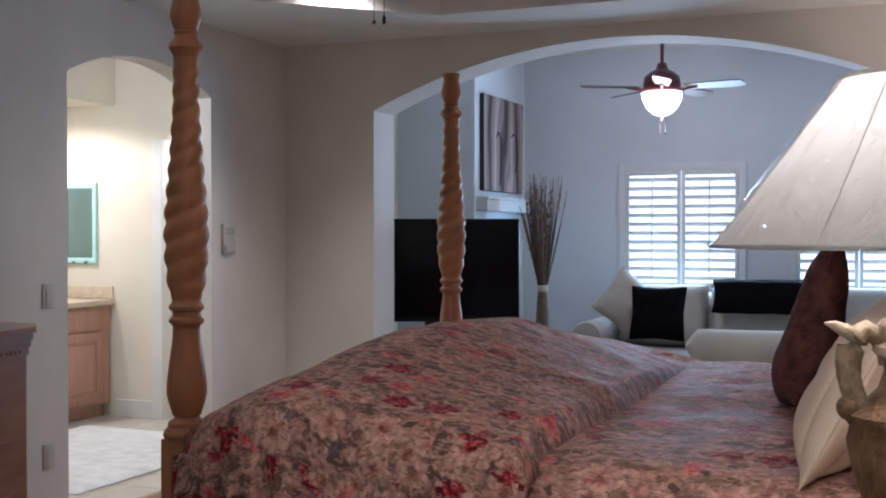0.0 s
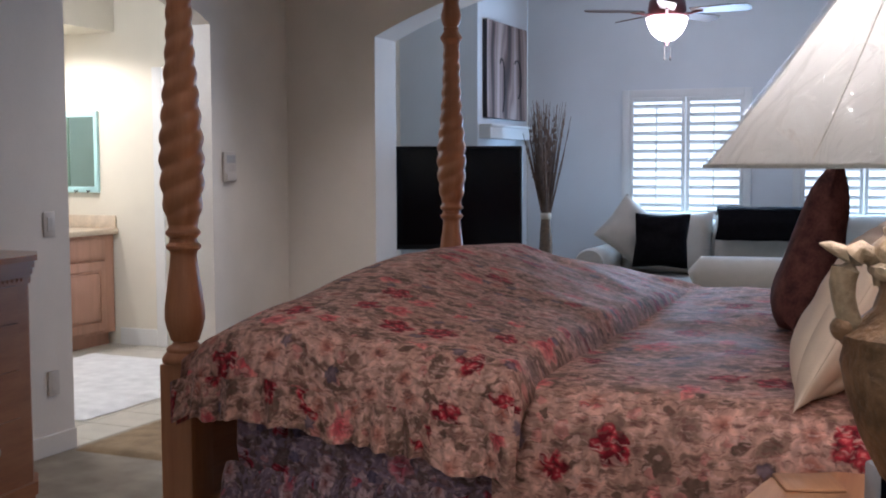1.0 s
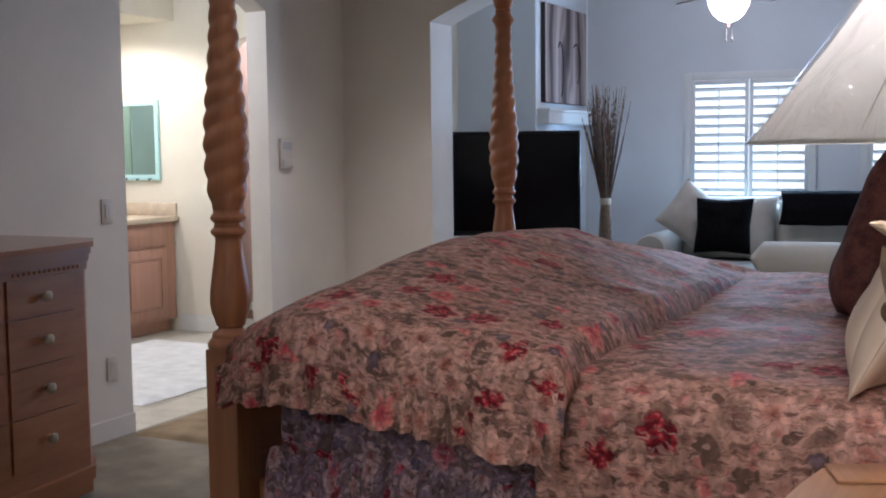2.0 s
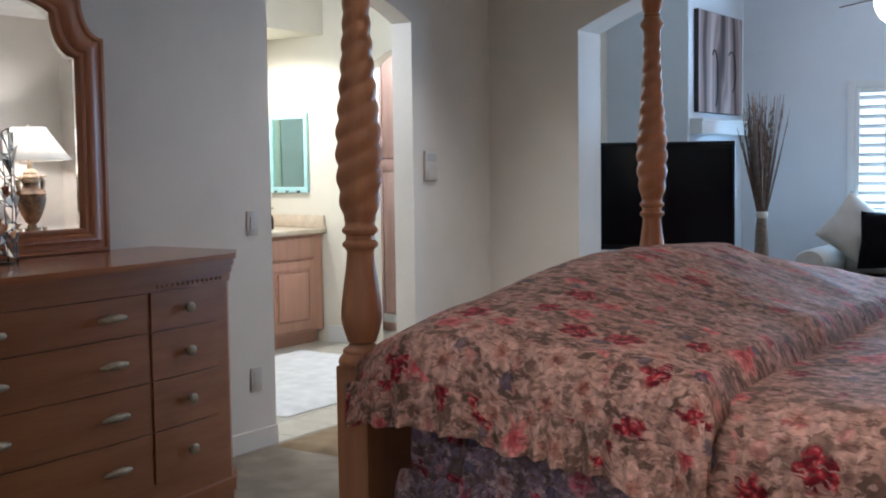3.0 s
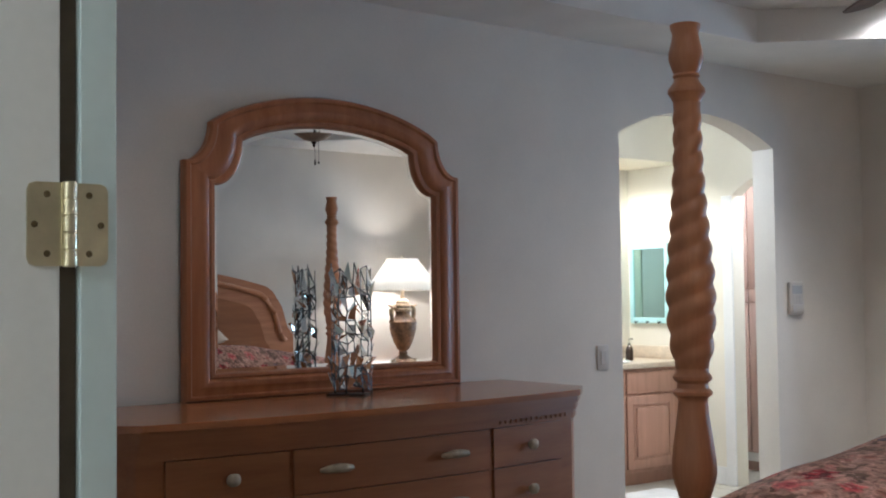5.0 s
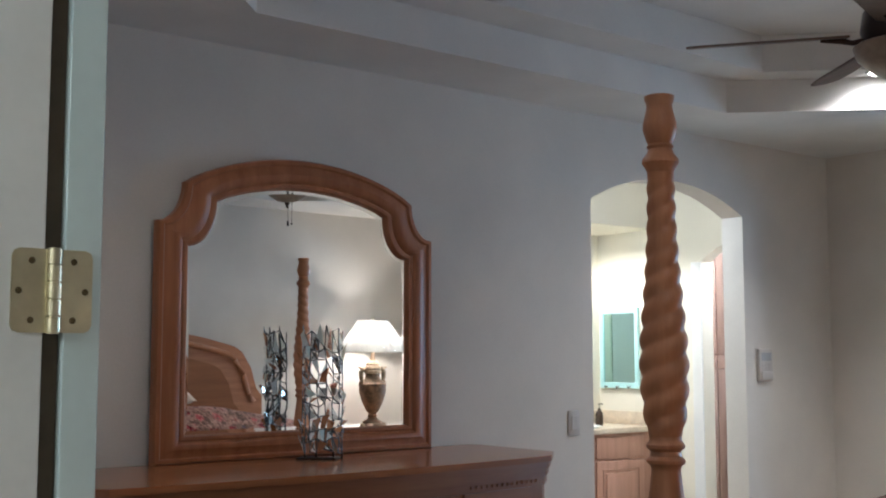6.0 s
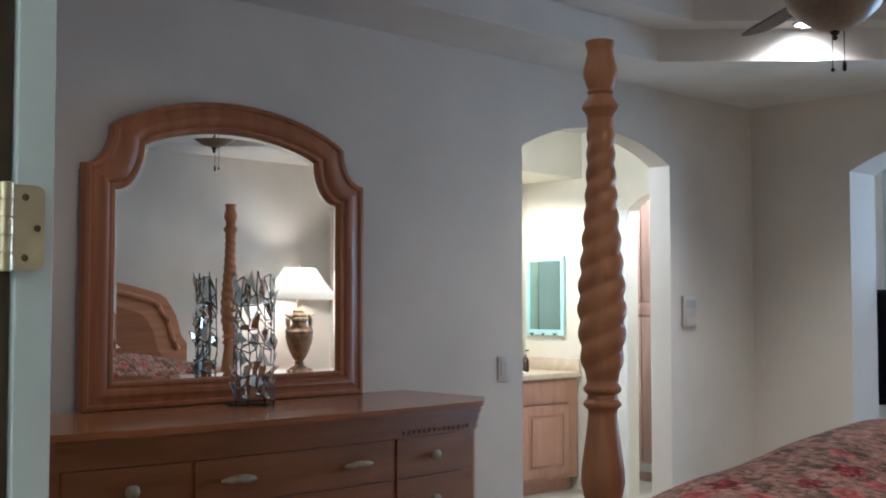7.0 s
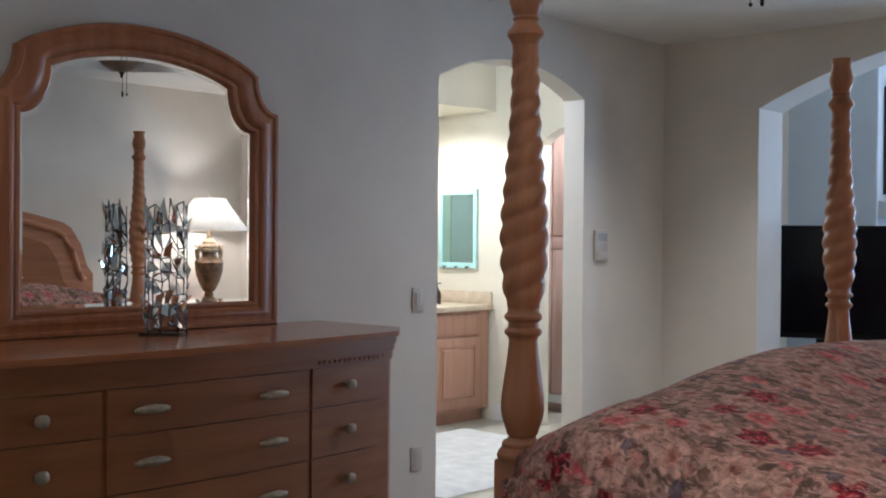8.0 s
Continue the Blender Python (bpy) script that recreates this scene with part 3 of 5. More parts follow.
TWIST = [(0, 0.0365), (0.05, 0.045), (0.14, 0.052), (0.25, 0.0545), (0.34, 0.0535), (0.5, 0.0455), (0.65, 0.0380), (0.79, 0.0330), (1.0, 0.0305)]


def twist_radius(z):
    t = min(1, max(0, (z - 1.245) / 0.60))
    for (t0, r0), (t1, r1) in zip(TWIST, TWIST[1:]):
        if t <= t1:
            k = (t - t0) / (t1 - t0)
            return r0 + (r1 - r0) * k
    return TWIST[-1][1]


def bed_post(x, y):
    rows = [(twist_radius(1.245 + 0.60 * k / 170), 1.245 + 0.60 * k / 170) for k in range(171)]

    def rope(a, z):
        """Two rounded strands that tighten towards the top."""
        t = (z - 1.245) / 0.60
        fade = max(0, min(1, t / 0.04, (1 - t) / 0.06))
        return 1 + 0.13 * fade * (abs(math.sin(a - math.pi * 0.60 * (t * 16.0 + 3.2 * t * t))) ** 1.5 - 0.65)

    p = part("post", lathe(rows, 48, rope), OAK, bed, "", 40)
    p.location = (x - bed.location.x, y - bed.location.y, 0)
    part("post_base", boxes(((-0.047, -0.047, 0), (0.047, 0.047, 0.899)), bevel=0.006), OAK, p, "square lower leg of the post", 40)
    part("turned_vase", lathe(POST, 36, lambda a, z: 1 + (0.012 * math.cos(10 * a) if 0.97 < z < 1.165 else 0)), OAK, p, "", 40)
    part("finial", lathe(UPPER, 32), OAK, p, "turned urn finial", 40)


for py in (BY0, BY1):
    bed_post(BX0, py)
cx, cy = bed.location.x, bed.location.y
for sy in (-1, 1):
    part("side_rail", boxes(((-0.90, sy * 0.80 - 0.018, 0.34), (0.93, sy * 0.80 + 0.018, 0.56)), bevel=0.005), OAK_Y, bed)
part("footboard", slab([(-0.80, 0.28), (0.80, 0.28), *[(p[0], p[1]) for p in reversed(arch_top(-0.80, 0.80, 0.72, 0.10))]], 0, -0.96, -0.93), OAK_Y, bed, "low arched footboard", 30)
hb = [(-1.12, 0.0), (1.70, 0.0), (1.70, 1.12), (1.65, 1.18), (1.60, 1.34), (1.52, 1.46), *[(a, b) for a, b in reversed(arch_top(-0.86, 1.46, 1.50, 0.16))], (-0.92, 1.44), (-1.0, 1.32), (-1.06, 1.18), (-1.12, 1.12)]
part("headboard", slab(hb, 0, 0.945, 0.985), OAK_Y, bed, "arched headboard with a raised moulding", 30)
inner = [(0.16 + (a - 0.16) * 0.86, 0.30 + (b - 0.30) * 0.88) for a, b in hb]
part("headboard_panel", slab(inner, 0, 0.925, 0.9445), DRESS, bed, "raised inner panel of the headboard", 30)
bmm = bmesh.new()
rim = [(0.935, 0.16 + (a - 0.16) * 0.95, 0.30 + (b - 0.30) * 0.95) for a, b in hb[2:]]
tube(bmm, rim, 0.022, 8)
part("headboard_moulding", bmm, OAK, bed, "rounded headboard moulding", 40)

# mattress and bedding, each lying on the bed
ms = tagged(part("mattress", boxes(((-0.80, 1.42, 0.58), (0.82, 3.26, 0.86)), bevel=0.05), CREAM, None, "", 40), "thick mattress under floral bedding", "mattress")
bs = tagged(part("box_spring", boxes(((-0.80, 1.43, 0.36), (0.82, 3.23, 0.58)), bevel=0.02), CREAM, None, "", 40), "box spring on the bed rails", "box spring")


def wrinkle(x, y, amp=1.0):
    return amp * (0.014 * noise.noise((x * 2.6, y * 2.6, 3.1)) + 0.006 * noise.noise((x * 7, y * 7, 9.2)))


def section(v, y0, y1, edge, zt, zhem, ruff=0.0):
    """Across the bed: hem, rise, rounded shoulder, top and down the far side. Returns y, z and arc length."""
    side = zt - edge - zhem
    arc = edge * math.pi / 2
    top = (y1 - y0) - 2 * edge
    total = 2 * side + 2 * arc + top
    s = v * total
    if s < side:
        return y0, zhem + s, s
    s -= side
    if s < arc:
        a = s / edge
        return y0 + edge * (1 - math.cos(a)), zt - edge + edge * math.sin(a), side + s
    s -= arc
    if s < top:
        return y0 + edge + s, zt, side + arc + s
    s -= top
    if s < arc:
        a = s / edge
        return y1 - edge + edge * math.sin(a), zt - edge + edge * math.cos(a), side + arc + top + s
    s -= arc
    return y1, zt - edge - s, side + 2 * arc + top + s


def coverlet(u, v):
    x = -0.14 + 0.95 * u
    y, z, s = section(v, 1.295, 3.365, 0.10, 0.945, 0.47)
    k = max(0, (0.85 - z) / 0.38)
    off = 0.016 * math.sin(x * 26 + 2 * math.sin(x * 9)) * k
    return (x, y + (-off if y < 2.3 else off) + wrinkle(x, z + y, 0.8) * (0.6 if z < 0.85 else 0), z + wrinkle(x, y))


tagged(part("coverlet", sheet(coverlet, 60, 130, lambda u, v: (0.95 * u + 0.21, v * 3.0)), COVER, None, "", 60), "floral cotton coverlet spread over the mattress", "bedspread")


DX0, DX1 = -0.965, -0.06
EDGE = 0.07


def duvet_hem(u):
    return 0.932 - 0.105 * u - 0.085 * max(0.0, 1 - u / 0.30) ** 1.3 + 0.006 * math.sin(u * 19)


def duvet_front(u):
    """The near face: tucked in at the bedpost, bulging along the side."""
    return 1.375 - 0.125 * min(1, u / 0.28) ** 0.7


def duvet(u, v):
    x = DX0 + (DX1 - DX0) * u
    nx = (x + 0.60) / (0.42 if x < -0.60 else 0.53)
    bulge = max(0.0, 1 - abs(nx) ** 2.4) ** 0.75 if nx < 0 else max(0.0, 1 - nx) ** 0.9
    hem = duvet_hem(u)
    foot = max(0.0, 1 - u / 0.30)
    zt = 0.996 - 0.080 * foot ** 1.3
    y, z, s = section(v, duvet_front(u), 3.39 - 0.06 * foot, EDGE, zt, min(hem, zt - EDGE))
    ny = (y - 2.36) / 1.12
    dome = max(0.0, 1 - abs(ny) ** 2.2) ** 0.85
    if z > zt - EDGE:
        w = (z - (zt - EDGE)) / EDGE
        z += w * bulge * (0.130 * dome + 0.012)
        z += w * wrinkle(x, y, 1.5)
        fold = max(0.0, 1 - u / 0.05)
        z -= w * 0.05 * fold ** 2
    z -= 0.075 * max(0.0, (u - 0.95) / 0.05) ** 2 * (1 if z > 0.93 else 0.0)
    z -= 0.065 * u * min(1, max(0.0, (y - 2.3) / 0.9))
    low = max(0.0, (zt - 0.06 - z) / 0.2)
    out = low * (0.015 * math.sin(x * 34 + 3 * math.sin(x * 8)) + 0.022)
    y += -out if y < 2.3 else out
    return (x + 0.006 * noise.noise((y * 4, z * 4, 5)), y, z)


dv = tagged(part("duvet", sheet(duvet, 110, 190, lambda u, v: (0.92 * u + 2.0 + max(0.0, 1.12 - max(0.93, duvet(u, v)[2])) * max(0.0, u - 0.4), v * 3.05 + 0.4)), DUVET, None, "", 70), "puffy floral duvet folded over the foot of the bed", "duvet")
sol = dv.modifiers.new("thick", "SOLIDIFY")
sol.thickness, sol.offset = 0.012, -1


def flange(u, v):
    """Gathered frill along the near hem of the duvet."""
    x = DX0 - 0.01 + (DX1 - DX0 + 0.01) * u
    wob = math.sin(x * 95 + 4 * math.sin(x * 17)) + 0.5 * math.sin(x * 151)
    y0 = duvet_front(u) - 0.022 - 0.015 * math.sin(x * 34 + 3 * math.sin(x * 8))
    return (x + 0.004 * wob * v, y0 - 0.012 * v - 0.013 * v * wob, duvet_hem(u) + 0.03 - 0.095 * v + 0.006 * math.sin(x * 41) * v)


part("frill", sheet(flange, 200, 8, lambda u, v: (1.4 * u + 5.0, v * 0.11)), DUVET, dv, "gathered frill of the duvet", 70)


def foot_drop(u, v):
    """Duvet falling over the foot of the bed."""
    y = 1.37 + 1.99 * u
    wob = math.sin(y * 60 + 3 * math.sin(y * 11))
    return (DX0 - 0.012 * v - 0.010 * v * wob, y, 0.925 - 0.16 * v + 0.09 * math.sin(math.pi * u) ** 0.7 * (1 - v) + 0.01 * math.sin(y * 23) * v)


part("foot_drop", sheet(foot_drop, 160, 10, lambda u, v: (2.2 * u + 7.0, v * 0.17)), DUVET, dv, "hanging foot edge of the duvet", 70)


def smooth_tier(u, v):
    x = -0.80 + 1.62 * u
    return (x, 1.372 - 0.02 * math.sin(math.pi * v) + 0.012 * noise.noise((x * 5, v * 2, 1)), 0.84 - 0.20 * v + 0.02 * math.sin(x * 5))


tagged(part("fitted_cover", sheet(smooth_tier, 80, 10, lambda u, v: (2.0 * u, v * 0.22 + 3)), SKIRT, None, "", 60), "floral mattress cover tucked under the duvet", "bedding")


def ruffle_fn(u, v):
    x = -0.83 + 1.65 * u
    wob = math.sin(x * 80 + 5 * math.sin(x * 13)) + 0.6 * math.sin(x * 131 + 2)
    return (x, 1.355 - 0.016 * wob * (0.3 + 0.7 * v) - 0.03 * min(1, v * 5) ** 0.5, 0.69 - 0.64 * v + 0.012 * math.sin(x * 60) * (1 - v) + 0.012 * min(1, v * 8))


tagged(part("bed_skirt", sheet(ruffle_fn, 260, 24, lambda u, v: (3.0 * u, v * 0.64)), SKIRT, None, "", 70), "gathered purple-toned floral bed skirt hanging to the carpet", "bed skirt")


def pillow(name, label, w, h, d, material, where, rx, rz, ry=0, seed=0, n=22, pinch=0.16, puff=0.55, flange_w=0.0, taper=0.0):
    o = part(name, cushion(w, h, d, n, pinch, seed, puff, taper), material, None, "", 60)
    o.matrix_world = pose(*where, rx, ry, rz)
    if flange_w:
        part("flange", cushion(w + 2 * flange_w, h + 2 * flange_w, 0.018, 12, 0.04, seed, 0.3), material, o, "flat sewn border", 60)
        def cuff(u, v):
            a = 2 * math.pi * v
            x = -w / 2 + 0.05 - 0.11 * u
            lip = 0.012 * noise.noise((math.cos(a) * 2, math.sin(a) * 2, seed)) * u
            return (x + lip, (0.045 * (1 - u ** 3) + 0.0015) * math.sin(a) * (1 + 0.2 * noise.noise((math.cos(a), math.sin(a), seed))), (h / 2 - 0.01) * math.cos(a) - 0.015 * u * u)

        cf = part("cuff", sheet(cuff, 12, 48), material, o, "hemmed end of the pillowcase", 70)
        md = cf.modifiers.new("thick", "SOLIDIFY")
        md.thickness = 0.002
    return tagged(o, label, "pillow")


pillow("floral_pillow", "dark red floral cushion standing on its edge", 0.46, 0.46, 0.19, PILLOWF, (0.395, 2.30, 1.145), 13, 96, 14, 3, pinch=0.22, taper=0.5)
pillow("sleeping_pillow", "cream cotton pillow with a wide flat border", 0.60, 0.36, 0.16, CREAM, (0.540, 1.66, 1.095), 28, 90, 0, 5, flange_w=0.02)
pillow("sleeping_pillow", "cream cotton pillow leaning on the headboard", 0.60, 0.38, 0.16, CREAM, (0.68, 1.72, 1.13), 22, 90, 0, 8, flange_w=0.02)
pillow("sleeping_pillow", "cream cotton pillow lying under another", 0.74, 0.42, 0.17, CREAM, (0.66, 2.94, 1.03), 78, 90, 0, 11, pinch=0.1)
pillow("sleeping_pillow", "cream cotton pillow lying on another", 0.72, 0.42, 0.17, CREAM, (0.69, 2.92, 1.17), 74, 90, 0, 13, pinch=0.1)

# ---------- nightstand and lamp ----------


def nightstand(nx_, ny_):
    ns = thing("nightstand", "light oak bow-front nightstand beside the bed", "nightstand", (nx_, ny_, 0), 0, "nightstands")
    topo = [(0.20, -0.345), (-0.26, -0.345), (-0.33, -0.30), *[(-0.365 - 0.03 * math.cos(math.pi * (k / 12 - 0.5)), -0.26 + 0.52 * k / 12) for k in range(13)], (-0.33, 0.30), (-0.26, 0.345), (0.20, 0.345)]
    nt = part("top", slab(topo, 2, 0.82, 0.85), NSTAND, ns, "", 30)
    part("body", slab([(a * 0.95, b * 0.94) for a, b in topo], 2, 0.10, 0.819), NSTAND, ns, "", 30)
    part("plinth", slab([(a * 0.97, b * 0.96) for a, b in topo], 2, 0.0, 0.10), NSTAND, ns, "", 30)
    for k in range(3):
        dz = 0.13 + 0.225 * k
        dr = part("drawer", slab([(a * 0.95 - 0.014, b * 0.80) for a, b in topo if a < -0.30], 2, dz, dz + 0.205), NSTAND, ns, "", 30)
        part("handle", lathe([(0.006, 0), (0.006, 0.012), (0.014, 0.02), (0.015, 0.026), (0.006, 0.030)], 16), PULL, dr, "pewter knob").matrix_world = pose(nx_ - 0.392, ny_, dz + 0.10, 0, -90, 0)


def urn_lamp(lx, ly, turn_=0, size=1.0):
    lamp = thing("table_lamp", "antique gold urn table lamp with a plastic-wrapped shade", "lamp", (lx, ly, 0.85), turn_, "bedside lamps")
    lamp.scale = (size, size, size)
    part("base", lathe([(0.085, 0), (0.085, 0.018), (0.070, 0.026), (0.072, 0.040), (0.045, 0.055), (0.030, 0.070), (0.034, 0.085), (0.026, 0.095)], 32, lambda a, z: 1.0 if z > 0.03 else 1 + 0.12 * abs(math.cos(2 * a)) ** 6), RESIN, lamp, "", 40)
    part("urn", lathe([(0.024, 0.093), (0.045, 0.115), (0.070, 0.165), (0.090, 0.225), (0.099, 0.270), (0.097, 0.292), (0.102, 0.298), (0.102, 0.310), (0.085, 0.322), (0.060, 0.345), (0.052, 0.370), (0.056, 0.385)], 48, lambda a, z: 1 + (0.025 * abs(math.cos(9 * a)) if 0.1 < z < 0.285 else 0)), RESIN, lamp, "carved leaf-ribbed urn body", 50)
    part("collar", lathe([(0.056, 0.385), (0.066, 0.395), (0.066, 0.404), (0.055, 0.410), (0.062, 0.420), (0.060, 0.432), (0.046, 0.445), (0.048, 0.455), (0.036, 0.470), (0.020, 0.480), (0.014, 0.54), (0.014, 0.60)], 32, lambda a, z: 1 + 0.03 * abs(math.cos(10 * a))), RESIN_PALE, lamp, "cream reeded neck", 50)
    for sgn in (-1, 1):
        hm = bmesh.new()
        ax = Vector((-0.85 * sgn, -0.24 * sgn, 0))
        pts = [(0.098, 0.285), (0.094, 0.30), (0.099, 0.32), (0.107, 0.34), (0.112, 0.36), (0.114, 0.38), (0.111, 0.40), (0.102, 0.416), (0.088, 0.424), (0.072, 0.416), (0.062, 0.40), (0.058, 0.38)]
        tube(hm, [(ax.x * r, ax.y * r, z) for r, z in pts], [0.008, 0.017, 0.016, 0.0145, 0.0155, 0.017, 0.0185, 0.018, 0.016, 0.013, 0.011, 0.009], 14)
        for v in hm.verts:
            v.co += 0.0035 * noise.noise_vector(v.co * 70)
        hd = part("handle", hm, RESIN_MID, lamp, "scrolled cream handle", 60)
        lf = bmesh.new()
        tube(lf, [(ax.x * r, ax.y * r, z) for r, z in ((0.100, 0.412), (0.118, 0.424), (0.136, 0.431), (0.150, 0.434))], [0.008, 0.010, 0.007, 0.0015], 8)
        part("leaf", lf, RESIN_PALE, hd, "outturned leaf tip", 60)
        kn = bmesh.new()
        bmesh.ops.create_uvsphere(kn, u_segments=16, v_segments=10, radius=0.018, matrix=Matrix.Translation((ax.x * 0.112, ax.y * 0.112, 0.318)))
        part("boss", kn, RESIN, hd, "round rosette", 60)


    def shade_row(k, z, r):
        return [(r * (1 + 0.004 * math.cos(24 * a)) * math.cos(a), r * (1 + 0.004 * math.cos(24 * a)) * math.sin(a), z) for a in [2 * math.pi * i / 96 for i in range(96)]]


    sb = bmesh.new()
    rows = []
    for k in range(13):
        t = k / 12
        r = 0.285 + (0.112 - 0.285) * t - 0.006 * math.sin(math.pi * t)
        rows.append([sb.verts.new(p) for p in shade_row(k, 0.540 + 0.230 * t, r)])
    for a, b in zip(rows, rows[1:]):
        for i in range(96):
            sb.faces.new((a[i], a[(i + 1) % 96], b[(i + 1) % 96], b[i]))
    shd = part("shade", sb, SHADE, lamp, "off-white fabric cone shade still in clear film", 60)
    wb_ = bmesh.new()

    def wrap_radius(a, t):
        fold = 1 - abs(noise.noise((5.5 * math.cos(a), 5.5 * math.sin(a), 0.7 * t + 2.0)))
        return (0.291 - 0.173 * t - 0.004 * math.sin(math.pi * t)) * (1 + 0.016 * fold ** 5 + 0.006 * noise.noise((9 * math.cos(a), 9 * math.sin(a), 3 * t)))

    turn = [2 * math.pi * i / 240 for i in range(240)]
    rings = [[wb_.verts.new((wrap_radius(a, k / 16) * math.cos(a), wrap_radius(a, k / 16) * math.sin(a), 0.538 + 0.234 * k / 16)) for a in turn] for k in range(17)]
    for lo, hi in zip(rings, rings[1:]):
        for i in range(240):
            wb_.faces.new((lo[i], lo[(i + 1) % 240], hi[(i + 1) % 240], hi[i]))
    part("film", wb_, WRAP, shd, "clear plastic wrap", 80)
    for k in range(8):
        a = 0.35 + 2 * math.pi * k / 8
        sm = bmesh.new()
        tube(sm, [((0.2855 + (0.1125 - 0.2855) * t) * math.cos(a + 0.05 * t), (0.2855 + (0.1125 - 0.2855) * t) * math.sin(a + 0.05 * t), 0.540 + 0.230 * t) for t in (0, 0.25, 0.5, 0.75, 1)], 0.0009, 5)
        part("seam", sm, FILM, shd, "stitched panel seam", 60)
    for r, z in ((0.286, 0.540), (0.113, 0.770)):
        rb = bmesh.new()
        tube(rb, [(r * math.cos(2 * math.pi * i / 64), r * math.sin(2 * math.pi * i / 64), z) for i in range(65)], 0.0035, 6)
        part("trim_ring", rb, FILM, shd, "sewn trim", 60)
    hp = bmesh.new()
    tube(hp, [(0, 0, 0.60), (0.045, 0.0, 0.66), (0.045, 0, 0.72), (0, 0, 0.775)], 0.002, 6)
    tube(hp, [(0, 0, 0.60), (-0.045, 0.0, 0.66), (-0.045, 0, 0.72), (0, 0, 0.775)], 0.002, 6)
    part("harp", hp, BRASS, lamp)
    part("finial", lathe([(0.004, 0.768), (0.010, 0.776), (0.008, 0.786), (0.003, 0.794)], 16), BRASS, lamp, "", 50)


nightstand(0.80, 0.88)
nightstand(0.80, 4.95)
urn_lamp(0.668, 0.80)
urn_lamp(0.68, 4.97, 75, 1.13)
cst = part("coaster", boxes(((-0.05, -0.05, 0), (0.05, 0.05, 0.006)), bevel=0.003), NSTAND, None, "", 40)
cst.matrix_world = pose(0.50, 1.12, 0.8505, 0, 0, 20)
tagged(cst, "small square tan coaster on the nightstand", "coaster")
clk = thing("alarm_clock", "small grey alarm clock on the nightstand", "clock", (0.645, 1.05, 0.8505), 25)
part("case", boxes(((-0.05, -0.025, 0), (0.05, 0.025, 0.07)), bevel=0.008), CONSOLE, clk, "", 40)
part("display", boxes(((-0.042, -0.0275, 0.012), (0.042, -0.0255, 0.060))), TVS, clk, "dark display")

# ---------- entrance door ----------
door = thing("door_1", "white painted door standing wide open against the wall", "door", (-0.339, -0.1625, 0), 0, "", "structure")
part("slab", boxes(((-0.80, 0, 0.012), (0, 0.0345, 2.04)), bevel=0.0015), DOORP, door)
for hz in (0.25, 1.445, 1.80):
    hg = part("hinge", lathe([(0.0052, 0), (0.0052, 0.0768)], 16), BRASS, door, "polished brass butt hinge", 40)
    hg.location = (0.006, -0.0115, hz)
    for k in range(5):
        part("knuckle", lathe([(0.0060, 0.0005), (0.0066, 0.0012), (0.0066, 0.0142), (0.0060, 0.0149)], 18, None, None, (0, 0, 0.01536 * k)), BRASS, hg, "", 30)
    for sg in (-1, 1):
        c = 0.007
        y0, y1 = sg * 0.004, sg * 0.0365
        rnd = [(y0, 0.001), (y1 - sg * c, 0.001), (y1 - sg * c * 0.3, 0.001 + c * 0.3), (y1, 0.001 + c), (y1, 0.0758 - c), (y1 - sg * c * 0.3, 0.0758 - c * 0.3), (y1 - sg * c, 0.0758), (y0, 0.0758)]
        lf = part("leaf", slab(rnd, 0, -0.0058, -0.0036), BRASS, hg, "brass hinge leaf", 30)
        for (dy, dz) in ((0.019, 0.012), (0.030, 0.038), (0.019, 0.065)):
            part("screw", lathe([(0.0032, 0), (0.0028, 0.0008), (0.001, 0.0002)], 12), SCREW, hg, "", 30).matrix_local = pose(-0.0037, sg * dy, dz, 0, 90, 0)
# added strip: its dark colour stands in for the gap's shade
part("gap_shade_strip", boxes(((-0.02, -0.0174, 0.012), (-0.010, -0.0005, 2.04))), GAP, door, "dark strip standing in for the shade in the hinge gap")

# ---------- dresser with mirror ----------
DL, DZ = 1.985, 1.043
dresser = thing("dresser", "honey oak bow-front dresser with pewter pulls", "dresser", (XW + 0.035, 1.686, 0), 0.4)


def front(y, d=0.575, b=0.075):
    return d + b * (1 - (2 * y / DL) ** 2)


def bowed(y0, y1, z0, z1, d0, d1, n=16, cant=0.0):
    """A panel that follows the bowed front between two offsets from it."""
    pts = [(front(y0 + (y1 - y0) * k / n) + d1, y0 + (y1 - y0) * k / n) for k in range(n + 1)]
    back = [(front(y0 + (y1 - y0) * k / n) + d0, y0 + (y1 - y0) * k / n) for k in range(n, -1, -1)]
    return slab(pts + back, 2, z0, z1)


def dress_outline(grow, cant=0.10):
    y = DL / 2 - cant
    n = 20
    return [(0, -DL / 2 - grow), (front(-y) - cant * 0.9, -DL / 2 - grow), *[(front(-y + 2 * y * k / n) + grow, -y + 2 * y * k / n) for k in range(n + 1)], (front(y) - cant * 0.9, DL / 2 + grow), (0, DL / 2 + grow)]


part("top", slab(dress_outline(0.034), 2, DZ - 0.022, DZ), DRESS_TOP, dresser, "polished oak top", 30)
part("top_moulding", slab(dress_outline(0.018), 2, DZ - 0.050, DZ - 0.0221), DRESS, dresser, "", 30)
part("cove", slab(dress_outline(0.006), 2, DZ - 0.078, DZ - 0.0501), DRESS, dresser, "", 30)
part("frieze", slab(dress_outline(-0.006), 2, DZ - 0.113, DZ - 0.0781), DRESS, dresser, "plain bowed frieze", 30)
part("carcass", slab(dress_outline(-0.02), 2, 0.10, DZ - 0.1131), DRESS, dresser, "", 30)
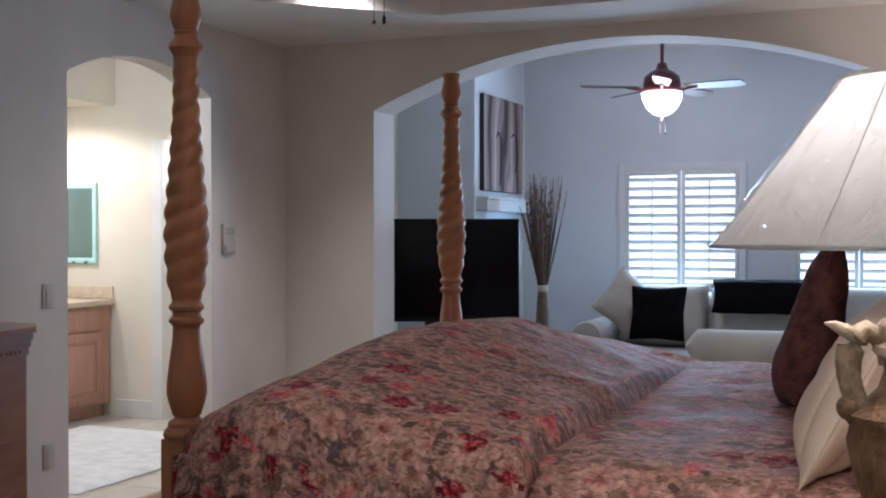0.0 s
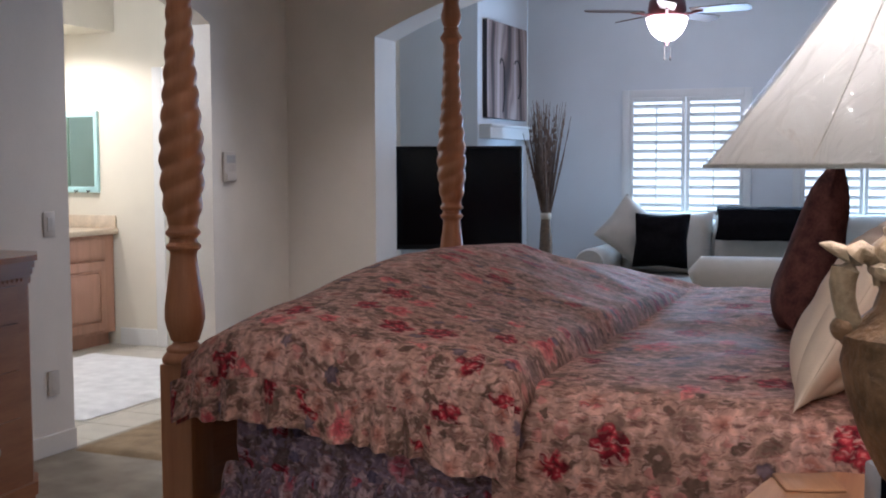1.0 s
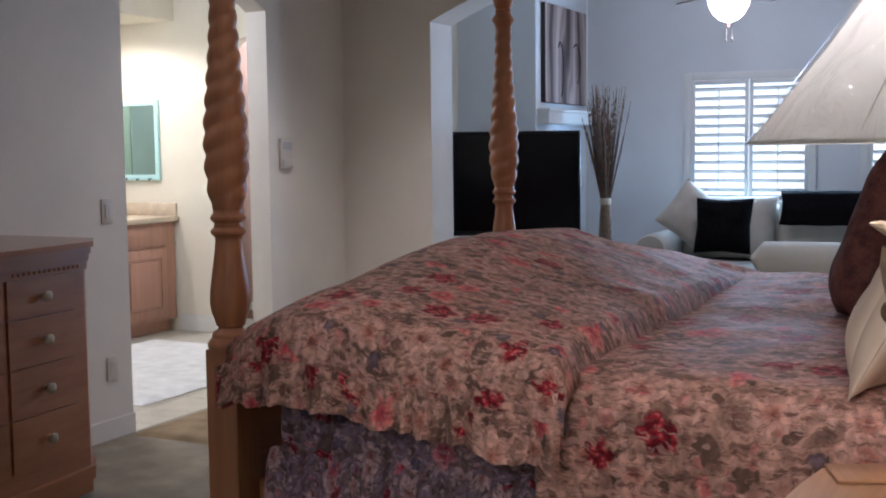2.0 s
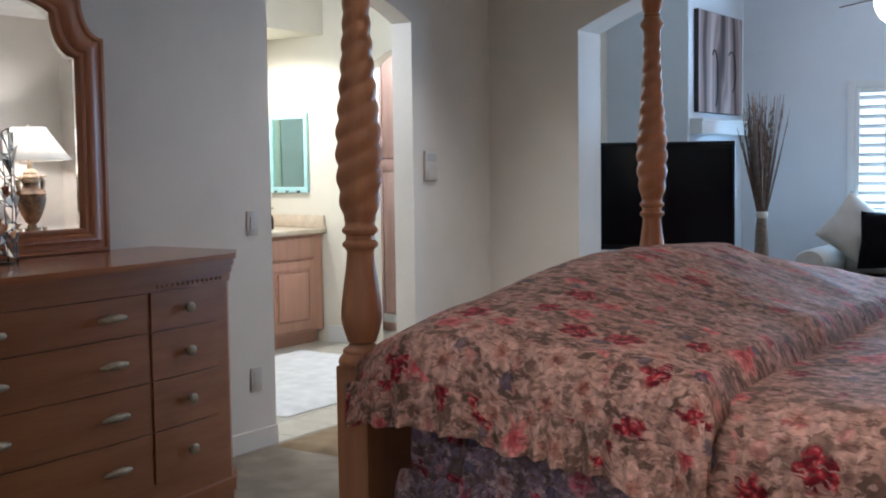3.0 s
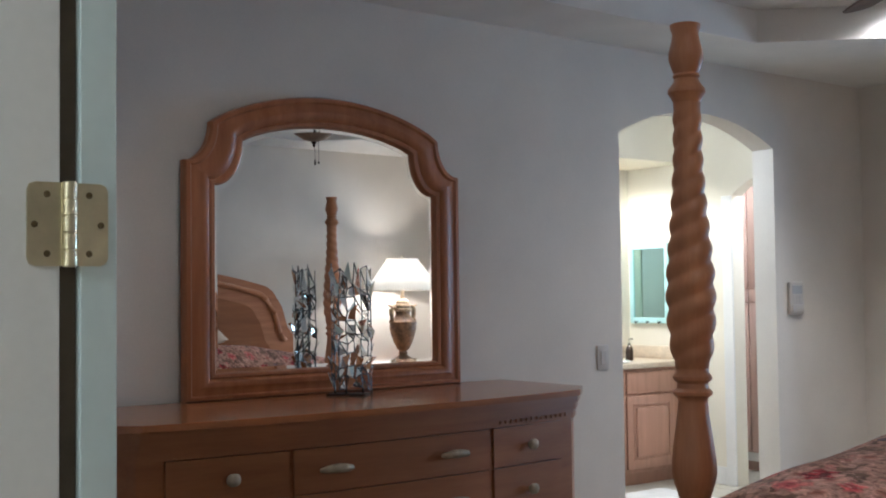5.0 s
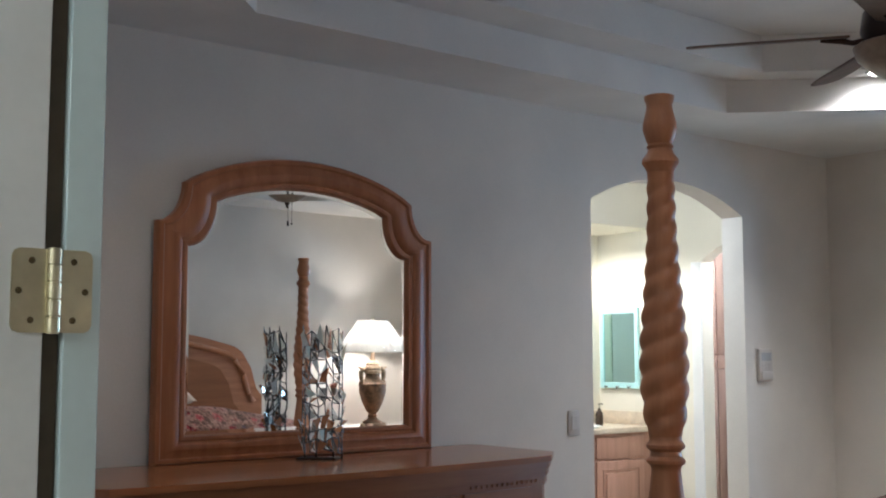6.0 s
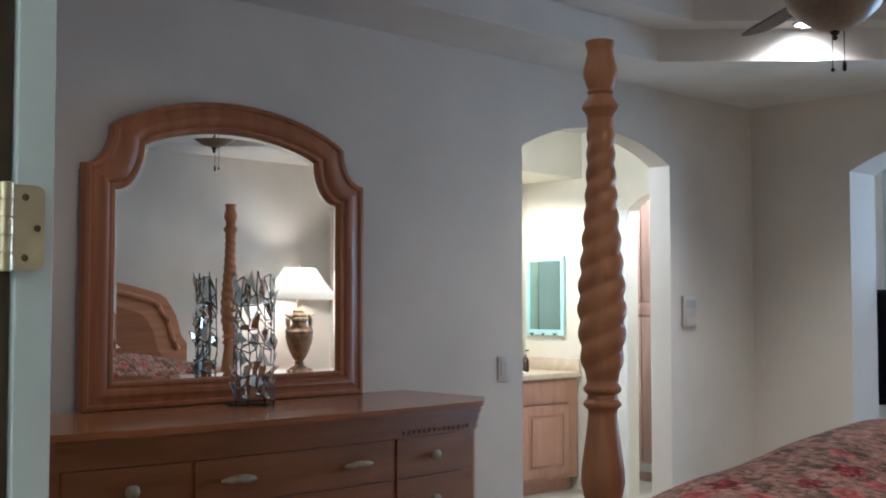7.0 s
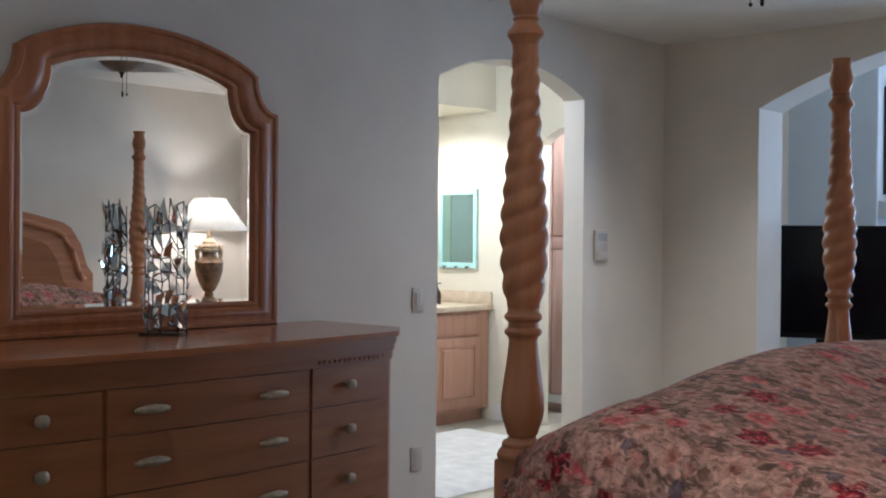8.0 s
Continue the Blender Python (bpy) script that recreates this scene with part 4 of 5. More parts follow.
part("base_moulding", slab(dress_outline(0.004), 2, 0.085, 0.135), DRESS, dresser, "", 30)
part("plinth", slab(dress_outline(-0.012), 2, 0.03, 0.0849), DRESS, dresser, "", 30)
for yy in (-0.84, 0.84):
    for xx in (0.08, 0.48):
        part("foot", lathe([(0.035, 0), (0.045, 0.012), (0.05, 0.03)], 16, None, None, (xx, yy, 0)), DRESS, dresser, "", 30)
for k in range(14):
    yb = 0.48 + 0.36 * k / 13
    bead = bmesh.new()
    bmesh.ops.create_uvsphere(bead, u_segments=8, v_segments=6, radius=0.008, matrix=Matrix.Translation((front(yb) - 0.008, yb, DZ - 0.096)))
    part("bead", bead, DRESS, dresser, "", 60)
for sg in (-1, 1):
    for k in range(3):
        fl = bmesh.new()
        tube(fl, [(front(0.835) - 0.030 + 0.012 * k - 0.03, sg * (0.90 - 0.018 * k), 0.16), (front(0.835) - 0.030 + 0.012 * k - 0.03, sg * (0.90 - 0.018 * k), 0.90)], 0.008, 8)
        part("pilaster_reed", fl, DRESS, dresser, "", 50)
COLS = ((-0.81, -0.40, 1), (-0.39, 0.437, 2), (0.447, 0.825, 1))
ROWS = ((0.785, 0.926), (0.602, 0.779), (0.413, 0.596), (0.215, 0.407))
for y0, y1, pulls in COLS:
    for z0, z1 in ROWS:
        dw = part("drawer", bowed(y0 + 0.004, y1 - 0.004, z0, z1, -0.03, -0.012), DRESS, dresser, "", 30)
        if pulls == 1:
            ym = (y0 + y1) / 2
            kb = part("knob", lathe([(0.007, 0), (0.006, 0.012), (0.010, 0.016), (0.0185, 0.022), (0.0195, 0.028), (0.013, 0.033), (0.004, 0.035)], 20, lambda a, z: 1 + 0.25 * abs(math.cos(a)) if z > 0.014 else 1), PULL, dw, "oval pewter knob", 50)
            kb.matrix_local = pose(front(ym) - 0.012, ym, (z0 + z1) / 2, 90, 0, 90)
        else:
            for ym in (y0 + 0.148, y1 - 0.188):
                hb_ = bmesh.new()
                n = 12
                ys = [ym - 0.062 + 0.124 * k / n for k in range(n + 1)]
                tube(hb_, [(front(y) + 0.006 + 0.014 * math.sin(math.pi * k / n) ** 0.5, y, (z0 + z1) / 2 + 0.004 * math.sin(math.pi * k / n)) for k, y in enumerate(ys)], [0.006 + 0.009 * math.sin(math.pi * k / n) ** 0.6 for k in range(n + 1)], 10)
                part("pull", hb_, PULL, dw, "pewter bar pull", 60)

mirror = thing("dresser_mirror", "oak mirror with an eared arch frame on the dresser", "mirror", (XW + 0.036, 1.825, DZ), 0.5)


def mirror_outline(w, zs, we, ze, top, bottom, n=14):
    """Half widths w below the shoulder at zs, we at the eared corner ze, crown at top."""
    right = [(w, bottom), (w, zs)]
    for k in range(1, n + 1):
        a = k / n * math.pi / 2
        right.append((w - (w - we) * math.sin(a), ze - (ze - zs) * math.cos(a)))
    crown = []
    for k in range(1, 24):
        t = k / 24
        y = we * (1 - 2 * t)
        crown.append((y, ze + (top - ze) * (1 - (1 - 2 * t) ** 2) ** 0.85))
    left = [(-y, z) for y, z in reversed(right)]
    return right + crown + left


MO = mirror_outline(0.628, 0.872, 0.522, 1.018, 1.150, 0.0)
MI = mirror_outline(0.500, 0.785, 0.385, 0.955, 1.030, 0.100)


def mirror_frame():
    bm = bmesh.new()
    prof = [(0.0, 0.0), (0.0, 0.030), (0.05, 0.040), (0.16, 0.042), (0.22, 0.034), (0.32, 0.036), (0.5, 0.046), (0.68, 0.042), (0.78, 0.030), (0.84, 0.034), (0.93, 0.032), (1.0, 0.018), (1.0, 0.0)]
    rows = []
    for t, d in prof:
        rows.append([bm.verts.new((d, a + (c - a) * t, b + (e - b) * t)) for (a, b), (c, e) in zip(MO, MI)])
    n = len(MO)
    for p, q in zip(rows, rows[1:]):
        for i in range(n):
            j = (i + 1) % n
            bm.faces.new((p[i], p[j], q[j], q[i]))
    return bm


part("frame", mirror_frame(), MIRROR_OAK, mirror, "moulded oak frame with eared arch", 35)
MG = mirror_outline(0.487, 0.772, 0.372, 0.943, 1.017, 0.113)
part("glass", slab(MI, 0, 0.004, 0.0095), MIRROR, mirror, "silvered mirror glass")
bv = bmesh.new()
r1 = [bv.verts.new((0.0100, a, b)) for a, b in MG]
r2 = [bv.verts.new((0.0106, a, b)) for a, b in MI]
for i in range(len(MG)):
    j = (i + 1) % len(MG)
    bv.faces.new((r1[i], r1[j], r2[j], r2[i]))
part("bevel", bv, MIRBEV, mirror, "polished bevel of the glass")

# mosaic candle holder
ch = thing("candle_holder", "mirror-mosaic metal candle sleeve with broken glass shards", "candle holder", (-2.972, 1.795, DZ), 42)
rng = random.Random(4)
cb = bmesh.new()
box(cb, (-0.075, -0.045, 0), (0.075, 0.045, 0.008), 0.002)
part("base", cb, DARKSTEEL, ch, "", 40)
R = 0.078
nodes_ = []
for r in range(11):
    row = []
    for c in range(9):
        a = math.pi * (0.02 + 0.96 * c / 8) + rng.uniform(-0.06, 0.06)
        z = 0.03 + 0.042 * r + rng.uniform(-0.014, 0.014) + (rng.uniform(0, 0.05) if r == 10 else 0)
        row.append(Vector((R * math.cos(a), 0.05 - R * 0.95 * math.sin(a), z)))
    nodes_.append(row)
for r in range(11):
    for c in range(9):
        links_ = []
        if r < 10:
            links_.append(nodes_[r + 1][c])
            if c < 8 and rng.random() < 0.55:
                links_.append(nodes_[r + 1][c + 1])
        if c < 8 and rng.random() < 0.6:
            links_.append(nodes_[r][c + 1])
        for q in links_:
            wb = bmesh.new()
            tube(wb, [nodes_[r][c], q], 0.0024, 5)
            part("strut", wb, STEEL, ch)
for r in range(10):
    for c in range(8):
        if rng.random() < 0.88:
            quad = [nodes_[r][c], nodes_[r][c + 1], nodes_[r + 1][c + 1], nodes_[r + 1][c]]
            if rng.random() < 0.5:
                quad.pop(rng.randrange(4))
            mid = sum(quad, Vector()) / len(quad)
            sb_ = bmesh.new()
            tilt = Vector((rng.uniform(-1, 1), rng.uniform(-1, 1), rng.uniform(-0.6, 0.6))) * 0.009
            vs = [sb_.verts.new(mid + (p - mid) * 0.86 + tilt * k) for k, p in enumerate(quad)]
            f = sb_.faces.new(vs)
            ex = bmesh.ops.extrude_face_region(sb_, geom=[f])
            bmesh.ops.translate(sb_, verts=[v for v in ex["geom"] if isinstance(v, bmesh.types.BMVert)], vec=(mid - Vector((0, 0.05, mid.z))).normalized() * 0.003)
            part("shard", sb_, MIRBEV, ch)
for c in (0, 2, 4, 6):
    wb = bmesh.new()
    p = nodes_[0][c]
    tube(wb, [(p.x, p.y, 0.0), p], 0.004, 6)
    part("leg", wb, DARKSTEEL, ch)

# ---------- wall plates ----------


def plate(name, label, category, y, z, w, h, kind_):
    o = thing(name, label, category, (XW, y, z))
    part("plate", boxes(((0, -w / 2, -h / 2), (0.007, w / 2, h / 2)), bevel=0.003), PLASTIC, o, "", 40)
    if kind_ == "switch":
        part("rocker", boxes(((0.007, -0.017, -0.033), (0.011, 0.017, 0.033)), bevel=0.002), PLASTIC, o)
    else:
        for s in (-1, 1):
            part("socket", boxes(((0.007, -0.016, s * 0.02 - 0.013), (0.009, 0.016, s * 0.02 + 0.013)), bevel=0.003), PLASTIC, o)


plate("light_switch", "ivory wall switch beside the arch", "switch", 3.36, 1.11, 0.075, 0.118, "switch")
plate("wall_outlet", "ivory wall outlet low on the wall", "outlet", 3.36, 0.345, 0.075, 0.118, "outlet")
kp = thing("keypad", "ivory alarm keypad with a small screen", "keypad", (XW, 4.868, 1.375))
part("case", boxes(((0, -0.062, -0.09), (0.022, 0.062, 0.09)), bevel=0.008), PLASTIC, kp, "", 40)
part("screen", boxes(((0.0221, -0.045, 0.025), (0.0245, 0.045, 0.07)), bevel=0.001), SCREEN, kp, "grey display")
part("flap", boxes(((0.0221, -0.050, -0.08), (0.030, 0.050, -0.035)), bevel=0.003), PLASTIC, kp, "raised flap", 40)
for r in range(2):
    for c in range(3):
        part("button", boxes(((0.0221, -0.035 + 0.026 * c, -0.02 + 0.018 * r), (0.0245, -0.017 + 0.026 * c, -0.008 + 0.018 * r)), bevel=0.001), PLASTIC, kp)

# ---------- ceiling fan and downlight of the bedroom ----------


def ceiling_fan(x, y, ztop, zb, blades, turn, body_mat, blade_mat, bowl_mat, label, blade_len=0.56, bowl_r=0.15, chain=True, depth=0.122):
    f = thing("ceiling_fan", label, "ceiling fan", (x, y, 0))
    part("canopy", lathe([(0.075, ztop), (0.07, ztop - 0.03), (0.03, ztop - 0.055), (0.016, ztop - 0.06)], 28), body_mat, f, "", 40)
    part("downrod", lathe([(0.013, zb + 0.33), (0.013, ztop - 0.05)], 14), body_mat, f, "", 40)
    zm = zb + depth - 0.122
    part("motor", lathe([(0.05, zm + 0.12), (0.12, zm + 0.135), (0.135, zm + 0.17), (0.125, zm + 0.235), (0.085, zm + 0.27), (0.045, zm + 0.29), (0.03, zm + 0.335)], 32), body_mat, f, "rounded motor housing", 40)
    bowl = part("bowl", lathe([(r, zb + q * depth) for r, q in ((0.012, 0), (0.06, 0.10), (0.105, 0.33), (bowl_r - 0.012, 0.66), (bowl_r, 0.97), (bowl_r - 0.006, 1.0), (0.05, 0.996))], 36), bowl_mat, f, "glass light bowl", 50)
    part("finial", lathe([(0.004, zb - 0.030), (0.010, zb - 0.022), (0.006, zb - 0.014), (0.016, zb - 0.006), (0.014, zb + 0.004)], 16), body_mat, f, "", 50)
    for k in range(blades):
        a = turn + 2 * math.pi * k / blades
        m = Matrix.Rotation(a, 4, "Z")
        ir = bmesh.new()
        tube(ir, [m @ Vector(p) for p in ((0.11, 0, zm - 0.02 + 0.165), (0.16, 0, zm - 0.02 + 0.158), (0.20, 0, zm - 0.02 + 0.170), (0.26, 0, zm - 0.02 + 0.172))], [0.012, 0.009, 0.012, 0.006], 8)
        bi = part("blade_iron", ir, body_mat, f, "", 50)
        L = blade_len
        out = [(0.17, -0.048), (0.17 + L * 0.75, -0.066), (0.17 + L * 0.95, -0.058), (0.17 + L, -0.03), (0.17 + L, 0.03), (0.17 + L * 0.95, 0.058), (0.17 + L * 0.75, 0.066), (0.17, 0.048)]
        bb = slab(out, 2, -0.004, 0.004)
        bmesh.ops.transform(bb, matrix=m @ Matrix.Translation((0, 0, zm - 0.02 + 0.180)) @ Matrix.Rotation(radians(-13), 4, "X"), verts=bb.verts)
        part("blade", bb, blade_mat, f, "", 40)
    if chain:
        for dx, ln in ((-0.020, 0.115), (0.022, 0.10)):
            cbm = bmesh.new()
            tube(cbm, [(dx, 0.02, zb + 0.04), (dx, 0.02, zb - ln)], 0.0016, 5)
            pc = part("pull_chain", cbm, DARKSTEEL, f)
            part("pull_knob", lathe([(0.003, -ln - 0.034), (0.007, -ln - 0.028), (0.006, -ln - 0.006), (0.003, -ln)] if dx > 0 else [(0.002, -ln - 0.016), (0.007, -ln - 0.010), (0.007, -ln - 0.005), (0.002, -ln)], 12, None, None, (dx, 0.02, zb)), DARKSTEEL, pc, "small dark pull", 50)
    return f


ceiling_fan(-1.23, 2.94, 2.96, 2.325, 5, radians(144), BRONZE, BLADE, ALAB, "dark bronze ceiling fan with an unlit alabaster bowl", 0.53, 0.16)
ceiling_fan(-1.08, 7.20, 2.95, 2.245, 5, radians(210), REDWOOD, BLADE, FANLIT, "cherry ceiling fan with a lit frosted glass bowl", 0.42, 0.146, True, 0.165)


def downlight(name, x, y, z):
    d = thing(name, "small lit recessed ceiling downlight", "downlight", (x, y, z))
    rb = bmesh.new()
    tube(rb, [(0.062 * math.cos(2 * math.pi * i / 32), 0.062 * math.sin(2 * math.pi * i / 32), -0.004) for i in range(33)], 0.008, 6)
    part("trim_ring", rb, TRIM, d, "", 50)
    part("lens", lathe([(0.05, -0.004), (0.05, -0.001)], 24), CANLIT, d, "glowing lens")


# lenses for the known far-left downlight and the three added by symmetry
for cx_, cy_ in ((-2.17, 4.43), (0.0, 4.43), (-2.17, 0.96), (0.0, 0.96)):
    downlight("downlight", cx_, cy_, 2.7805)
downlight("downlight", -5.40, 5.50, 2.3995)

# ---------- bathroom ----------
vz = 0.90
van = thing("bathroom_vanity", "oak bathroom vanity with raised panel doors", "vanity", (-5.70, 4.75, 0))
part("body", boxes(((0.0, -1.4, 0.10), (0.555, 1.435, vz - 0.041)), bevel=0.003), CABINET, van)
part("toe_kick", boxes(((0.0, -1.38, 0), (0.49, 1.43, 0.10))), CABINET, van)
for k in range(5):
    y1 = 1.315 - 0.53 * k
    y0 = y1 - 0.51
    d = part("door", boxes(((0.555, y0, 0.13), (0.574, y1, 0.66)), bevel=0.003), CABINET, van, "", 40)
    part("raised_panel", boxes(((0.570, y0 + 0.085, 0.215), (0.592, y1 - 0.085, 0.575)), bevel=0.018), CABINET, d, "", 40)
    part("bead", boxes(((0.574, y0 + 0.06, 0.19), (0.580, y0 + 0.07, 0.60)), ((0.574, y1 - 0.07, 0.19), (0.580, y1 - 0.06, 0.60)), ((0.574, y0 + 0.07, 0.19), (0.580, y1 - 0.07, 0.20)), ((0.574, y0 + 0.07, 0.59), (0.580, y1 - 0.07, 0.60)), bevel=0.002), CABINET, d, "", 40)
    part("drawer", boxes(((0.555, y0, 0.68), (0.574, y1, 0.835)), bevel=0.003), CABINET, van, "", 40)
ct = thing("countertop", "beige stone vanity countertop with a backsplash", "countertop", (-5.70, 4.75, vz))
part("slab", boxes(((0, -1.42, -0.04), (0.60, 1.447, 0)), bevel=0.008), STONE, ct, "", 40)
part("backsplash", boxes(((0, -1.42, 0.0005), (0.02, 1.43, 0.10)), bevel=0.004), STONE, ct, "", 40)
part("side_splash", boxes(((0.021, 1.43, 0.0005), (0.58, 1.447, 0.10)), bevel=0.004), STONE, ct, "", 40)
sink = tagged(part("sink", lathe([(0.20, 0.002), (0.215, 0.010), (0.205, 0.014), (0.19, 0.004), (0.10, 0.003)], 32, lambda a, z: 1 + 0.15 * math.cos(a) ** 2), TRIM, None, "", 50), "white oval sink rim set in the countertop", "sink")
sink.location = (-5.40, 5.55, vz)
sp = thing("soap_dispenser", "dark glass soap pump bottle on the countertop", "soap dispenser", (-5.38, 5.85, vz))
part("bottle", lathe([(0.026, 0.001), (0.030, 0.006), (0.030, 0.075), (0.026, 0.10), (0.011, 0.115), (0.011, 0.13)], 20), SOAP, sp, "", 40)
pm = bmesh.new()
tube(pm, [(0, 0, 0.13), (0, 0, 0.165), (0.035, 0, 0.165)], 0.005, 8)
part("pump", pm, DARKSTEEL, sp)
bm_ = thing("bath_mirror", "small wall mirror with a pale teal edge", "mirror", (-5.47, 6.20, 1.49))
part("frame", boxes(((-0.20, -0.028, -0.315), (-0.165, 0, 0.315)), ((0.165, -0.028, -0.315), (0.20, 0, 0.315)), ((-0.165, -0.028, 0.27), (0.165, 0, 0.315)), ((-0.165, -0.028, -0.315), (0.165, 0, -0.27)), bevel=0.004), TEAL, bm_)
part("glass", boxes(((-0.165, -0.016, -0.27), (0.165, -0.004, 0.27))), MIRTEAL, bm_, "mirror glass with a green reflection put into its tint")
for k in range(3):
    hk = bmesh.new()
    hx = -0.12 + 0.12 * k
    tube(hk, [(hx, -0.03, -0.30), (hx, -0.055, -0.315), (hx, -0.06, -0.295)], 0.005, 6)
    part("hook", hk, DARKSTEEL, bm_, "dark coat hook")
big = thing("vanity_mirror", "large frameless mirror over the vanity", "mirror", (-5.70, 4.72, 1.50))
part("glass", boxes(((0.001, -1.35, -0.55), (0.007, 1.30, 0.55))), MIRROR, big)
lin = thing("linen_cabinet", "tall oak linen cabinet with moulded doors", "cabinet", (-4.78, 6.86, 0))
part("body", boxes(((-0.75, 0, 0.08), (0.75, 0.5, 2.4)), bevel=0.004), LINEN, lin)
part("toe_kick", boxes(((-0.73, 0.05, 0), (0.73, 0.5, 0.08))), LINEN, lin)
part("base_board", boxes(((-0.75, -0.012, 0.081), (0.75, -0.0005, 0.15)), bevel=0.003), TRIM, lin, "white base board")
for k in range(3):
    x0 = -0.74 + 0.495 * k
    for z0, z1 in ((0.16, 1.32), (1.445, 2.36)):
        d = part("door", boxes(((x0, -0.02, z0), (x0 + 0.48, -0.0005, z1)), bevel=0.003), LINEN, lin, "", 40)
        part("raised_panel", boxes(((x0 + 0.07, -0.028, z0 + 0.07), (x0 + 0.41, -0.0205, z1 - 0.07)), bevel=0.006), LINEN, d, "", 40)
    part("drawer", boxes(((x0, -0.02, 1.335), (x0 + 0.48, -0.0005, 1.43)), bevel=0.003), LINEN, lin, "", 40)
structure("trim_2", boxes(((-4.75, 6.185, 0.0), (-4.66, 6.20, 2.12)), ((-3.95, 6.185, 0), (-3.87, 6.20, 2.12)), bevel=0.004), TRIM, "white casing of the inner arch")
rug = tagged(part("bath_rug", sheet(lambda u, v: (-4.95 + 1.42 * u + 0.012 * noise.noise((u * 9, v * 9, 2)), 3.95 + 1.75 * v + 0.012 * noise.noise((u * 9, v * 9, 7)), 0.005 + 0.022 * min(1, min(u, 1 - u, v, 1 - v) * 25) + 0.004 * noise.noise((u * 40, v * 40, 0))), 70, 80), RUGW, None, "", 60), "thick white cotton rug on the bathroom floor", "rug")
rug2 = tagged(part("door_mat", sheet(lambda u, v: (-3.14 + 0.75 * u + 0.008 * noise.noise((u * 7, v * 7, 2)), 3.44 + 1.16 * v, 0.001 + 0.018 * min(1, min(u, 1 - u, v, 1 - v) * 25) + 0.003 * noise.noise((u * 40, v * 40, 0))), 50, 70), RUGB, None, "", 60), "brown pile mat on the carpet at the arch", "rug")

# ---------- sitting room ----------


def shutter_window(name, x0, x1):
    w = thing(name, "white plantation shutters, louvres half open to daylight", "window", ((x0 + x1) / 2, 8.6, 0), 0, "", "structure")
    h = (x1 - x0) / 2
    z0, z1 = WZ
    part("window_frame", boxes(((-h - 0.05, -0.03, z0 - 0.05), (-h + 0.012, 0.02, z1 + 0.05)), ((h - 0.012, -0.03, z0 - 0.05), (h + 0.05, 0.02, z1 + 0.05)), ((-h + 0.012, -0.03, z1 - 0.012), (h - 0.012, 0.02, z1 + 0.05)), ((-h + 0.012, -0.03, z0 - 0.05), (h - 0.012, 0.02, z0 + 0.012)), bevel=0.005), TRIM, w, "", 40)
    part("pane", boxes(((-h, 0.09, z0), (h, 0.095, z1))), SKYGLOW, w, "bright daylight behind the shutters")
    for s in (-1, 1):
        a, b = (-h + 0.014, -0.004) if s < 0 else (0.004, h - 0.014)
        pn = part("shutter", boxes(((a, -0.025, z0 + 0.014), (a + 0.030, 0.005, z1 - 0.014)), ((b - 0.030, -0.025, z0 + 0.014), (b, 0.005, z1 - 0.014)), ((a + 0.030, -0.025, z1 - 0.05), (b - 0.030, 0.005, z1 - 0.014)), ((a + 0.030, -0.025, z0 + 0.014), (b - 0.030, 0.005, z0 + 0.05)), bevel=0.003), TRIM, w, "", 40)
        n = 12
        for k in range(n):
            zz = z0 + 0.05 + (z1 - z0 - 0.10) * (k + 0.5) / n
            lv = bmesh.new()
            box(lv, (-(b - a - 0.062) / 2, -0.030, -0.005), ((b - a - 0.062) / 2, 0.030, 0.005), 0.004)
            o = part("louvre", lv, TRIM, pn, "", 40)
            o.matrix_local = pose((a + b) / 2, -0.010, zz, -28, 0, 0)
        part("tilt_rod", boxes((((a + b) / 2 - 0.005, -0.052, z0 + 0.07), ((a + b) / 2 + 0.005, -0.043, z1 - 0.07)), bevel=0.002), TRIM, pn, "", 40)


shutter_window("window_1", *W1)
shutter_window("window_2", *W2)

tv = thing("television", "large black flat television on a low console", "television", (-2.42, 6.30, 0), 22.9)
part("panel", boxes(((-0.64, 0, 0.80), (0.55, 0.05, 1.51)), bevel=0.008), TVB, tv, "", 40)
part("screen", boxes(((-0.62, -0.003, 0.835), (0.53, -0.0005, 1.49))), TVS, tv, "dark glossy screen")
part("stand", boxes(((-0.10, 0.0, 0.705), (0.05, 0.05, 0.80)), ((-0.30, -0.06, 0.692), (0.25, 0.10, 0.7045)), bevel=0.004), TVB, tv, "", 40)
cn = thing("tv_console", "pale grey media console under the television", "console", (-2.42, 6.32, 0), 22.9)
part("top", boxes(((-0.70, -0.15, 0.665), (0.52, 0.26, 0.69)), bevel=0.004), CONSOLE, cn, "", 40)
part("side", boxes(((-0.70, -0.14, 0), (-0.67, 0.26, 0.6645)), ((0.49, -0.14, 0), (0.52, 0.26, 0.6645)), bevel=0.003), CONSOLE, cn, "", 40)
part("shelf", boxes(((-0.669, -0.13, 0.30), (0.489, 0.25, 0.32)), ((-0.669, -0.13, 0.04), (0.489, 0.25, 0.06))), CONSOLE, cn)
part("back", boxes(((-0.669, 0.25, 0.0), (0.489, 0.26, 0.664))), CONSOLE, cn)

pic = thing("wall_art", "abstract brown and mauve canvas with dark edges", "painting", (-2.60, 7.99, 2.135))
part("canvas", boxes(((0.001, -0.47, -0.385), (0.038, 0.47, 0.385)), bevel=0.003), ARTEDGE, pic, "black canvas edge", 40)
part("painted_face", boxes(((0.038, -0.467, -0.382), (0.040, 0.467, 0.382))), ART, pic, "abstract brown painting")
